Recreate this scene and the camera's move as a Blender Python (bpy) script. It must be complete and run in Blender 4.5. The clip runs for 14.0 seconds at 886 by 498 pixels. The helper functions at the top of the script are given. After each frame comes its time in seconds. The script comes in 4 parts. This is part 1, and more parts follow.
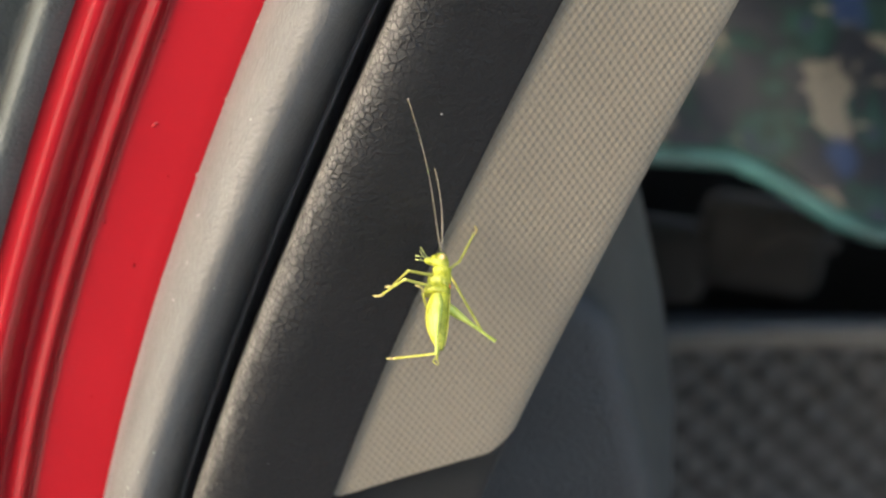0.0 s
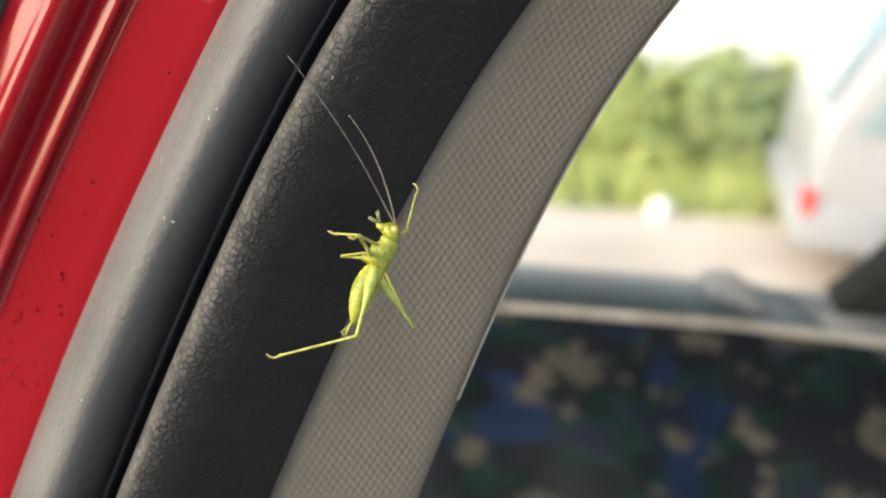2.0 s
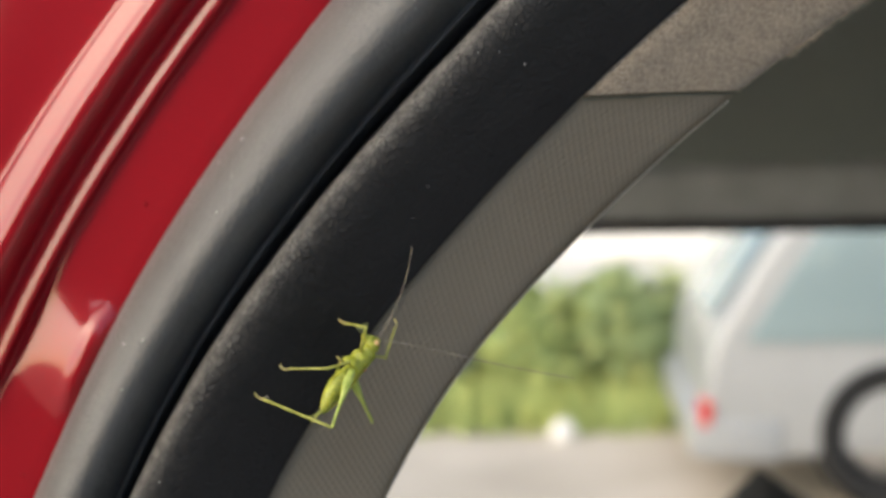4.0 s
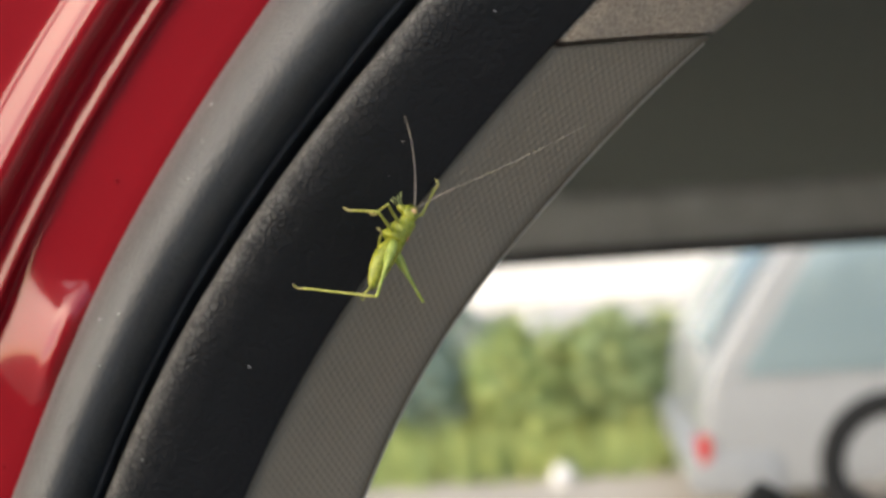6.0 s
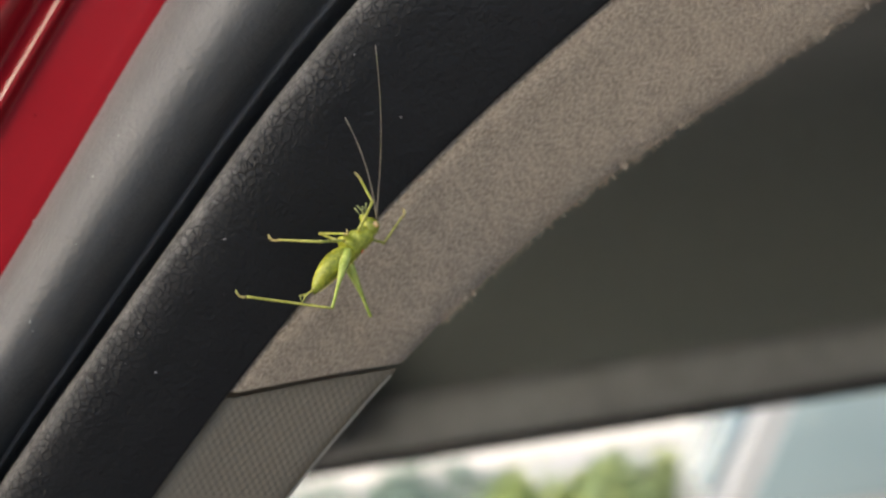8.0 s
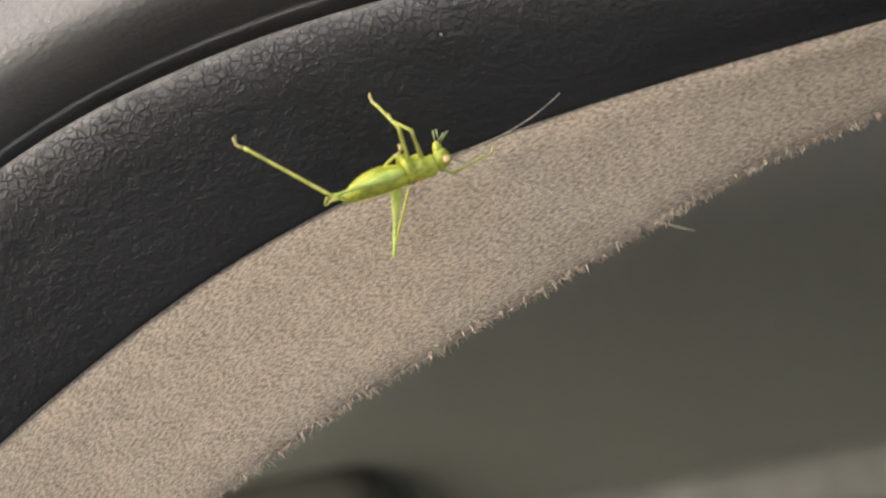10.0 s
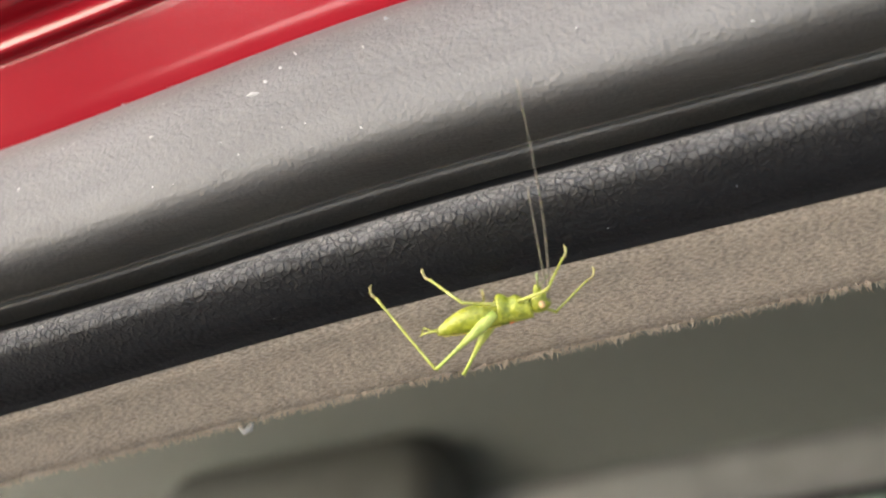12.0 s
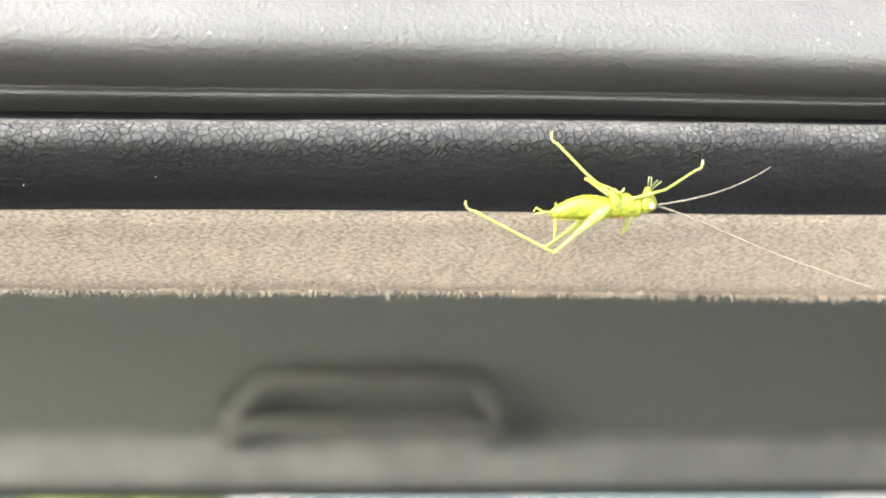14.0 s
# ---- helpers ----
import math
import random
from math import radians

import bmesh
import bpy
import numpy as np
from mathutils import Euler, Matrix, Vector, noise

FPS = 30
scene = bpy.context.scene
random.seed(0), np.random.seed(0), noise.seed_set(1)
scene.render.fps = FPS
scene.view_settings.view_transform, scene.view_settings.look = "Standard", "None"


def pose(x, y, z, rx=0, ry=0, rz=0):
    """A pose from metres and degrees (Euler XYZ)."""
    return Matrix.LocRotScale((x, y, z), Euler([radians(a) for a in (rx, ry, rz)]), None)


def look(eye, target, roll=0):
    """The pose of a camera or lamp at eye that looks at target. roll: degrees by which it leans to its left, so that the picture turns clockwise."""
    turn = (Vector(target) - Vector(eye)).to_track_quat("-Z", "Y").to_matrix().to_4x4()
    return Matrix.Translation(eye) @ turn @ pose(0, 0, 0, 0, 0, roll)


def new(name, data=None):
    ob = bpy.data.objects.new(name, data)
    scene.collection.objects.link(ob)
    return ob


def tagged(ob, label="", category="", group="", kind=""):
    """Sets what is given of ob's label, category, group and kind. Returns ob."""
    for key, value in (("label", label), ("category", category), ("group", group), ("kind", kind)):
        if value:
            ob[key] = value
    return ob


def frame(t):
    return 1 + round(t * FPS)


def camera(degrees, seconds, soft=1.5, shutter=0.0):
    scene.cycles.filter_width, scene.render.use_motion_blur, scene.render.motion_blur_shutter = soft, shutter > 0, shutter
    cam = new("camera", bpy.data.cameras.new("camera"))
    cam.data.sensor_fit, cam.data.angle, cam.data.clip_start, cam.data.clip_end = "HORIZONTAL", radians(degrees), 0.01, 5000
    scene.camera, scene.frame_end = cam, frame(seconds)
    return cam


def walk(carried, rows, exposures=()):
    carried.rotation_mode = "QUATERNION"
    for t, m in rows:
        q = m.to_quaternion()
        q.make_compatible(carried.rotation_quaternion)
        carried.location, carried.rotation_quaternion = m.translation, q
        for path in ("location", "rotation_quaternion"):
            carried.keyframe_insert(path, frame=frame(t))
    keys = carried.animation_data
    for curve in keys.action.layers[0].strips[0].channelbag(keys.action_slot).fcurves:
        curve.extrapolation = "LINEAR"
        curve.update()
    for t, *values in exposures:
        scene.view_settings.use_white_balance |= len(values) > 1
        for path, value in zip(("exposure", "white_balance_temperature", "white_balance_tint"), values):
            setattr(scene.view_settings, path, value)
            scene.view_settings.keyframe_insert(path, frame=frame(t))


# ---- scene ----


def aim(x, y, z, yaw, pitch, roll):
    """A camera pose from its place, its heading to the right of +y, its pitch upwards and its roll, in degrees."""
    a, b = radians(yaw), radians(pitch)
    way = Vector((math.sin(a) * math.cos(b), math.cos(a) * math.cos(b), math.sin(b)))
    return look((x, y, z), Vector((x, y, z)) + way, roll)


# ---- camera ----
cam = camera(30.0, 14.0, soft=2.0)
cam.data.dof.use_dof = True
cam.data.dof.focus_distance = 0.222
cam.data.dof.aperture_fstop = 22.0
walk(cam, [
    (0, aim(-0.1306, -0.2184, 1.4444, -5.51, -23.98, 7.39)),
    (0.5, aim(-0.1249, -0.2267, 1.4708, -5.09, -23.18, 6.85)),
    (1, aim(-0.1108, -0.2361, 1.5268, -5.28, -21.81, 6.15)),
    (1.5, aim(-0.0855, -0.2423, 1.5206, -7.92, -16.57, 5.41)),
    (2, aim(-0.0681, -0.2228, 1.5329, -7.04, -12.83, 2.81)),
    (2.5, aim(-0.0574, -0.2310, 1.5482, -5.70, -9.08, 1.00)),
    (3, aim(-0.0533, -0.2496, 1.5616, -4.80, -6.79, 0.93)),
    (3.5, aim(-0.0488, -0.2609, 1.5653, -4.20, -5.55, -0.07)),
    (6, aim(-0.0480, -0.2562, 1.5479, -3.25, -3.00, -4.00)),
    (6.5, aim(-0.0392, -0.2409, 1.5556, -3.29, -1.96, -5.09)),
    (7, aim(-0.0208, -0.2308, 1.5623, -3.04, -0.59, -7.37)),
    (7.5, aim(-0.0074, -0.2459, 1.5662, -2.80, 0.92, -8.99)),
    (8, aim(0.0037, -0.2448, 1.5718, -2.58, 2.30, -9.00)),
    (8.5, aim(0.0246, -0.2429, 1.5803, -4.09, 3.06, -10.05)),
    (9, aim(0.0167, -0.2246, 1.5814, -1.23, 3.95, -8.69)),
    (9.75, aim(0.0839, -0.2080, 1.6012, -5.65, 4.79, -10.45)),
    (10.6, aim(0.1885, -0.1855, 1.6221, -14.89, 5.56, -13.02)),
    (11.5, aim(0.2908, -0.1431, 1.6308, -25.14, 5.56, -15.49)),
    (12, aim(0.3102, -0.2053, 1.6441, -18.38, 3.07, -11.58)),
    (12.5, aim(0.3183, -0.2533, 1.6440, -11.98, 2.06, -8.34)),
    (13, aim(0.3271, -0.2561, 1.6407, -7.36, 1.44, -5.65)),
    (13.5, aim(0.2954, -0.2264, 1.6369, 0.06, 1.10, -2.58)),
    (14, aim(0.2841, -0.2228, 1.6435, 9.19, 0.77, 1.05)),
], exposures=[(0, 2.3, 7000, 8), (1.0, 1.95, 6800, 8), (2.0, 1.8, 6800, 8), (3.5, 1.35, 6700, 7), (6.0, 1.1, 6600, 8), (8.0, 1.2, 6550, 9), (9.0, 1.6, 6900, 10), (11.5, 2.22, 6650, 9), (12.0, 2.08, 6700, 9), (12.5, 2.2, 6800, 9), (13.5, 2.75, 6800, 8), (14.0, 3.15, 6500, 5)])

# ---- world and sun ----
world = bpy.data.worlds.new("sky")
scene.world = world
world.use_nodes = True
wn = world.node_tree.nodes
sky = wn.new("ShaderNodeTexSky")
sky.sky_type, sky.sun_disc = "NISHITA", False
sky.sun_elevation, sky.sun_rotation = radians(32), radians(228)
sky.dust_density, sky.ozone_density = 2.5, 0.6
wn["Background"].inputs["Strength"].default_value = 0.15
world.node_tree.links.new(sky.outputs[0], wn["Background"].inputs["Color"])
sun = new("sun", bpy.data.lights.new("sun", "SUN"))
sun.data.energy, sun.data.angle, sun.data.color = 0.8, radians(100), (1.0, 0.96, 0.90)
sun.matrix_world = look((-6.0, -5.5, 5.1), (0, 0, 0))

# ---- materials ----
def material(name, color, rough=0.6, metal=0.0, spec=0.5, coat=0.0):
    m = bpy.data.materials.new(name)
    m.use_nodes = True
    b = m.node_tree.nodes["Principled BSDF"]
    b.inputs["Base Color"].default_value = (*color, 1)
    b.inputs["Roughness"].default_value = rough
    b.inputs["Metallic"].default_value = metal
    b.inputs["Specular IOR Level"].default_value = spec
    b.inputs["Coat Weight"].default_value = coat
    return m


class Nodes:
    """Short hand for building a node tree."""

    def __init__(self, m):
        self.t = m.node_tree
        self.b = m.node_tree.nodes["Principled BSDF"]

    def add(self, kind, **values):
        n = self.t.nodes.new(kind)
        for key, v in values.items():
            if key == "op":
                n.operation = v
            elif key == "feature":
                n.feature = v
            else:
                n.inputs[key.replace("_", " ")].default_value = v
        return n

    def link(self, a, b):
        self.t.links.new(a, b)

    def coord(self, kind="Object", scale=(1, 1, 1), rot=(0, 0, 0)):
        c = self.t.nodes.new("ShaderNodeTexCoord")
        m = self.t.nodes.new("ShaderNodeMapping")
        m.inputs["Scale"].default_value = scale
        m.inputs["Rotation"].default_value = rot
        self.link(c.outputs[kind], m.inputs["Vector"])
        return m.outputs[0]

    def noise(self, vec, scale, detail=3.0, rough=0.5):
        n = self.add("ShaderNodeTexNoise", Scale=scale, Detail=detail, Roughness=rough)
        self.link(vec, n.inputs["Vector"])
        return n.outputs["Fac"]

    def voronoi(self, vec, scale, feature="F1"):
        n = self.add("ShaderNodeTexVoronoi", feature=feature, Scale=scale)
        self.link(vec, n.inputs["Vector"])
        return n

    def math(self, op, a, b=0.0, c=None):
        n = self.t.nodes.new("ShaderNodeMath")
        n.operation = op
        for i, v in enumerate((a, b, c)):
            if v is None:
                continue
            if isinstance(v, (int, float)):
                n.inputs[i].default_value = v
            else:
                self.link(v, n.inputs[i])
        return n.outputs[0]

    def ramp(self, fac, stops):
        n = self.t.nodes.new("ShaderNodeValToRGB")
        r = n.color_ramp
        while len(r.elements) < len(stops):
            r.elements.new(0.5)
        for e, (p, c) in zip(r.elements, stops):
            e.position, e.color = p, (*c, 1)
        self.link(fac, n.inputs[0])
        return n.outputs[0]

    def bump(self, height, strength, distance):
        n = self.add("ShaderNodeBump", Strength=strength, Distance=distance)
        self.link(height, n.inputs["Height"])
        old = self.b.inputs["Normal"].links
        if old:
            self.link(old[0].from_socket, n.inputs["Normal"])
        self.link(n.outputs[0], self.b.inputs["Normal"])

    def color(self, socket):
        self.link(socket, self.b.inputs["Base Color"])

    def rough(self, socket):
        self.link(socket, self.b.inputs["Roughness"])

    def spread(self, fac, lo, hi):
        n = self.add("ShaderNodeMapRange")
        n.inputs["To Min"].default_value, n.inputs["To Max"].default_value = lo, hi
        self.link(fac, n.inputs["Value"])
        return n.outputs[0]


def paint_red():
    m = material("red_paint", (0.25, 0.005, 0.014), 0.3, 0.0, 0.25, 0.55)
    n = Nodes(m)
    v = n.coord("Object")
    n.color(n.ramp(n.noise(v, 14, 3), [(0.3, (0.22, 0.0055, 0.011)), (0.7, (0.27, 0.0080, 0.0145))]))
    n.rough(n.spread(n.noise(v, 60, 4), 0.12, 0.26))
    n.bump(n.noise(v, 220, 2), 0.05, 0.001)
    n.b.inputs["Coat Roughness"].default_value = 0.05
    n.b.inputs["Coat IOR"].default_value = 1.45
    return m


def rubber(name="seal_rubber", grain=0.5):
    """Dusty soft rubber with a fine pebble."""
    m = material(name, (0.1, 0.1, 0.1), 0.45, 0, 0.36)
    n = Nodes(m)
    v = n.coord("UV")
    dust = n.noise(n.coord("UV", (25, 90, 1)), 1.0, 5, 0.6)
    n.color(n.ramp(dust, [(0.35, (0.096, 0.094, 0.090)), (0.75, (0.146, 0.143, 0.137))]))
    n.rough(n.spread(n.noise(v, 900, 3), 0.38, 0.50))
    n.bump(n.noise(v, 1300, 4, 0.6), grain * 1.2, 0.0006)
    n.bump(n.voronoi(v, 700).outputs["Distance"], grain * 0.5, 0.0003)
    return m


def leather():
    """Black grained trim, wrinkled along its rolled ridge and nearly smooth below it."""
    m = material("grained_trim", (0.012, 0.0145, 0.017), 0.5, 0, 0.25)
    n = Nodes(m)
    v = n.coord("UV")
    mix = n.add("ShaderNodeMix")
    mix.data_type = "VECTOR"
    mix.inputs[0].default_value = 0.0013
    n.link(v, mix.inputs[4])
    c = n.add("ShaderNodeTexNoise", Scale=260.0, Detail=3.0)
    n.link(v, c.inputs["Vector"])
    n.link(c.outputs["Color"], mix.inputs[5])
    cells = n.voronoi(mix.outputs[1], 900, "DISTANCE_TO_EDGE").outputs["Distance"]
    sep = n.t.nodes.new("ShaderNodeSeparateXYZ")
    n.link(v, sep.inputs[0])
    across = n.math("ADD", sep.outputs[1], n.math("MULTIPLY", n.math("SUBTRACT", n.noise(v, 60, 3), 0.5), 0.0035))
    near = n.ramp(n.math("MULTIPLY", across, 26.0), [(0.46, (0.05, 0.05, 0.05)), (0.50, (1, 1, 1)), (0.58, (1, 1, 1)), (0.66, (0.4, 0.4, 0.4)), (0.76, (0.05, 0.05, 0.05))])
    patch = n.math("MULTIPLY", near, n.spread(n.noise(v, 130, 2), -0.35, 1.6))
    n.bump(n.math("MULTIPLY", n.math("MINIMUM", cells, 0.16), patch), 0.85, 0.0021)
    n.bump(n.math("MULTIPLY", n.noise(v, 1900, 3, 0.6), near), 0.45, 0.0005)
    n.bump(n.noise(v, 1000, 3, 0.6), 0.6, 0.0006)
    n.bump(n.noise(v, 120, 2), 0.25, 0.002)
    base = n.ramp(n.noise(v, 40, 4), [(0.3, (0.0056, 0.0064, 0.0076)), (0.75, (0.0092, 0.0098, 0.0110))])
    # pale ridge band: dust plus the light on the crest, painted into the colour
    dusty_sheen = n.ramp(n.math("MULTIPLY", across, 26.0), [(0.43, (0, 0, 0)), (0.48, (1, 1, 1)), (0.530, (0.9, 0.9, 0.9)), (0.575, (0.30, 0.30, 0.30)), (0.64, (0.09, 0.09, 0.09)), (0.75, (0, 0, 0))])
    dust = n.add("ShaderNodeMix")
    dust.data_type = "RGBA"
    worn = n.spread(n.math("MULTIPLY", n.math("MINIMUM", cells, 0.16), 6.25), 0.35, 1.0)
    n.link(n.math("MULTIPLY", n.math("MULTIPLY", dusty_sheen, worn), n.spread(n.noise(v, 420, 3, 0.6), 0.0, 1.1)), dust.inputs[0])
    n.link(base, dust.inputs[6])
    dust.inputs[7].default_value = (0.26, 0.25, 0.235, 1)
    n.color(dust.outputs[2])
    n.rough(n.spread(n.noise(v, 500, 3), 0.44, 0.60))
    return m


def woven_plastic():
    """Beige moulded plastic with a fine slanted weave."""
    m = material("beige_plastic", (0.33, 0.30, 0.25), 0.7, 0, 0.22)
    n = Nodes(m)
    v = n.coord("UV", (1, 1, 1), (0, 0, radians(24)))
    sep = n.t.nodes.new("ShaderNodeSeparateXYZ")
    n.link(v, sep.inputs[0])
    u, w = n.math("MULTIPLY", sep.outputs[0], 1 / 0.0019), n.math("MULTIPLY", sep.outputs[1], 1 / 0.00125)
    one = n.math("SINE", n.math("MULTIPLY", n.math("ADD", u, w), 2 * math.pi))
    two = n.math("SINE", n.math("MULTIPLY", n.math("SUBTRACT", u, w), 2 * math.pi))
    n.bump(n.math("ADD", one, two), 0.52, 0.00008)
    n.bump(n.noise(n.coord("UV"), 900, 3, 0.6), 0.3, 0.0003)
    n.color(n.ramp(n.noise(n.coord("UV"), 25, 3), [(0.3, (0.160, 0.141, 0.110)), (0.7, (0.188, 0.167, 0.132))]))
    return m


def felt(name, dark, light, scale=900):
    m = material(name, light, 0.95, 0, 0.15)
    n = Nodes(m)
    v = n.coord("UV")
    f1 = n.noise(n.coord("UV", (1, 2.6, 1), (0, 0, 0.6)), scale, 4, 0.7)
    f2 = n.noise(v, scale * 0.22, 3, 0.6)
    n.color(n.ramp(n.math("ADD", n.math("MULTIPLY", f1, 0.86), n.math("MULTIPLY", f2, 0.14)), [(0.41, dark), (0.57, light)]))
    n.bump(f1, 1.0, 0.0011)
    n.b.inputs["Sheen Weight"].default_value = 0.25
    return m


def plain(name, color, rough=0.6, spread=0.15, scale=30, bump=0.1, metal=0.0):
    m = material(name, color, rough, metal)
    n = Nodes(m)
    v = n.coord("Object")
    lo = tuple(c * (1 - spread) for c in color)
    hi = tuple(min(1, c * (1 + spread)) for c in color)
    n.color(n.ramp(n.noise(v, scale, 4), [(0.3, lo), (0.7, hi)]))
    n.bump(n.noise(v, scale * 20, 3), bump, 0.002)
    return m


RED = paint_red()
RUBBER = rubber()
LEATHER = leather()
WEAVE = woven_plastic()
FELT = felt("beige_felt", (0.205, 0.168, 0.126), (0.52, 0.44, 0.345), 1300)
LINER = felt("grey_headliner", (0.100, 0.114, 0.106), (0.135, 0.150, 0.140), 500)
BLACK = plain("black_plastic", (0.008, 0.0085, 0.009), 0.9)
DARK_RUBBER = plain("window_rubber", (0.07, 0.078, 0.076), 0.6, 0.25, 60, 0.3)
TINT = material("tinted_glass", (0.035, 0.06, 0.056), 0.06, 0, 0.7)
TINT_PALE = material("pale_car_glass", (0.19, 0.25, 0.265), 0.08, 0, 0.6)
CLEAR = material("clear_glass", (0.95, 0.97, 0.96), 0.02, 0, 0.5)
CLEAR.node_tree.nodes["Principled BSDF"].inputs["Transmission Weight"].default_value = 1.0
GREY = plain("grey_trim", (0.19, 0.197, 0.20), 0.7)


# ---- the curve that every strip of the door opening follows ----
KNOTS = np.arange(-0.15, 0.7501, 0.05)
HEADING = [88.0, 82.9, 77.7, 73.0, 70.6, 69.9, 67.0, 48.7, 43.3, 33.9, 27.7, 7.0, 1.7, 4.5, 1.6, 1.3, 0.4, 1.4, 3.2]
W_SEAL = [33.7, 36.1, 38.2, 38.6, 38.7, 38.9, 36.9, 38.7, 42.4, 53.6, 54.0, 46.7, 39.7, 40.1, 42.1, 41.0, 39.7, 38.5, 37.4]
W_TRIM = [20.5, 20.6, 20.7, 20.3, 20.5, 20.5, 20.0, 19.4, 19.4, 24.7, 28.0, 20.8, 12.5, 10.8, 11.7, 11.6, 12.6, 12.6, 12.8]
W_PILLAR = [22.6, 22.8, 23.1, 23.6, 22.5, 20.2, 18.0, 15.4, 16.3, 18.6, 23.6, 21.2, 9.3, 9.6, 10.5, 11.1, 11.3, 12.0, 12.0]
STEP = 0.0025
ARC = np.arange(-0.40, 1.6001, STEP)


def smooth(values, n=21):
    return np.convolve(np.pad(values, n // 2, mode="edge"), np.ones(n) / n, "valid")


TURN = np.radians(smooth(np.interp(ARC, KNOTS, HEADING), 25))
CX = np.concatenate([[0], np.cumsum(np.cos((TURN[1:] + TURN[:-1]) / 2) * STEP)])
CZ = np.concatenate([[0], np.cumsum(np.sin((TURN[1:] + TURN[:-1]) / 2) * STEP)])
MID = int(np.argmin(abs(ARC - 0.3)))
CX, CZ = CX - CX[MID], CZ - CZ[MID] + 1.6
W1 = smooth(np.interp(ARC, KNOTS, W_SEAL), 15) / 1000
W3 = smooth(np.interp(ARC, KNOTS, W_TRIM), 15) / 1000
W5 = smooth(np.interp(ARC, KNOTS, W_PILLAR), 15) / 1000


def at(s, o, y):
    """The place at arc length s, offset o outwards from the trim's inner edge, depth y."""
    x, z, a = np.interp(s, ARC, CX), np.interp(s, ARC, CZ), np.interp(s, ARC, TURN)
    return Vector((x - math.sin(a) * o, y, z + math.cos(a) * o))


def width(table, s):
    return float(np.interp(s, ARC, table))


def empty(name, m=None):
    ob = new(name)
    ob.empty_display_size = 0.02
    if m is not None:
        ob.matrix_world = m
    return ob


def part(name, bm, mat, parent=None, label="", smoothed=True, m=None):
    me = bpy.data.meshes.new(name)
    bm.to_mesh(me)
    bm.free()
    if smoothed:
        for p in me.polygons:
            p.use_smooth = True
    for one in (mat if isinstance(mat, (list, tuple)) else [mat]):
        me.materials.append(one)
    ob = new(name, me)
    if parent is not None:
        ob.parent = parent
    if m is not None:
        ob.matrix_local = m
    if label:
        ob["label"] = label
    return ob


def sweep(profile, s0, s1, step=STEP, cut=None):
    """A sheet along the opening: profile(s) gives its (offset, depth) points from outside to inside."""
    bm = bmesh.new()
    uv = bm.loops.layers.uv.new("uv")
    n = max(2, int(round((s1 - s0) / step)) + 1)
    grid, coords = [], []
    for i in range(n):
        base = s0 + (s1 - s0) * i / (n - 1)
        pts = profile(base)
        row, crow, run, last = [], [], 0.0, None
        for j, (o, y) in enumerate(pts):
            s = base + (cut(o, base) if cut else 0)
            row.append(bm.verts.new(at(s, o, y)))
            run += 0 if last is None else math.hypot(o - last[0], y - last[1])
            last = (o, y)
            crow.append((s, run))
        grid.append(row)
        coords.append(crow)
    for i in range(n - 1):
        for j in range(len(grid[0]) - 1):
            f = bm.faces.new((grid[i][j], grid[i + 1][j], grid[i + 1][j + 1], grid[i][j + 1]))
            for l, (a, b) in zip(f.loops, ((i, j), (i + 1, j), (i + 1, j + 1), (i, j + 1))):
                l[uv].uv = coords[a][b]
    return bm


def spline(points, n):
    """A smooth run of n points through a few (offset, depth) points."""
    out, k = [], len(points)
    for i in range(n):
        f = i / (n - 1) * (k - 1)
        a = min(int(f), k - 2)
        t = f - a
        p = [Vector(points[min(max(a + d, 0), k - 1)]) for d in (-1, 0, 1, 2)]
        q = 0.5 * (2 * p[1] + (p[2] - p[0]) * t + (2 * p[0] - 5 * p[1] + 4 * p[2] - p[3]) * t * t + (3 * p[1] - p[0] - 3 * p[2] + p[3]) * t ** 3)
        out.append((q.x, q.y))
    return out


def box(bm, size, place, bevel=0.0, segments=2):
    g = bmesh.ops.create_cube(bm, size=1, matrix=Matrix.Translation(place) @ Matrix.Diagonal((*size, 1)))
    if bevel:
        es = list({e for v in g["verts"] for e in v.link_edges})
        bmesh.ops.bevel(bm, geom=es, offset=bevel, segments=segments, affect="EDGES", profile=0.5)
    return bm


def tube(points, radii, sides=10):
    """A tapered round rod through the points."""
    bm = bmesh.new()
    pts = [Vector(p) for p in points]
    if isinstance(radii, (int, float)):
        radii = [radii] * len(pts)
    rings, ref = [], Vector((0.13, 0.97, 0.21))
    for i, p in enumerate(pts):
        d = (pts[min(i + 1, len(pts) - 1)] - pts[max(i - 1, 0)]).normalized()
        a = d.cross(ref)
        a = a.normalized() if a.length > 1e-6 else d.orthogonal().normalized()
        b = d.cross(a)
        rings.append([bm.verts.new(p + (a * math.cos(k * 2 * math.pi / sides) + b * math.sin(k * 2 * math.pi / sides)) * radii[i]) for k in range(sides)])
    for r0, r1 in zip(rings, rings[1:]):
        for k in range(sides):
            bm.faces.new((r0[k], r0[(k + 1) % sides], r1[(k + 1) % sides], r1[k]))
    bm.faces.new(rings[0][::-1])
    bm.faces.new(rings[-1])
    return bm


# ---- the car ----
car = tagged(empty("car", pose(0, 0, 0)), "red car with beige pillar trim, grey headliner and door opening", "car")


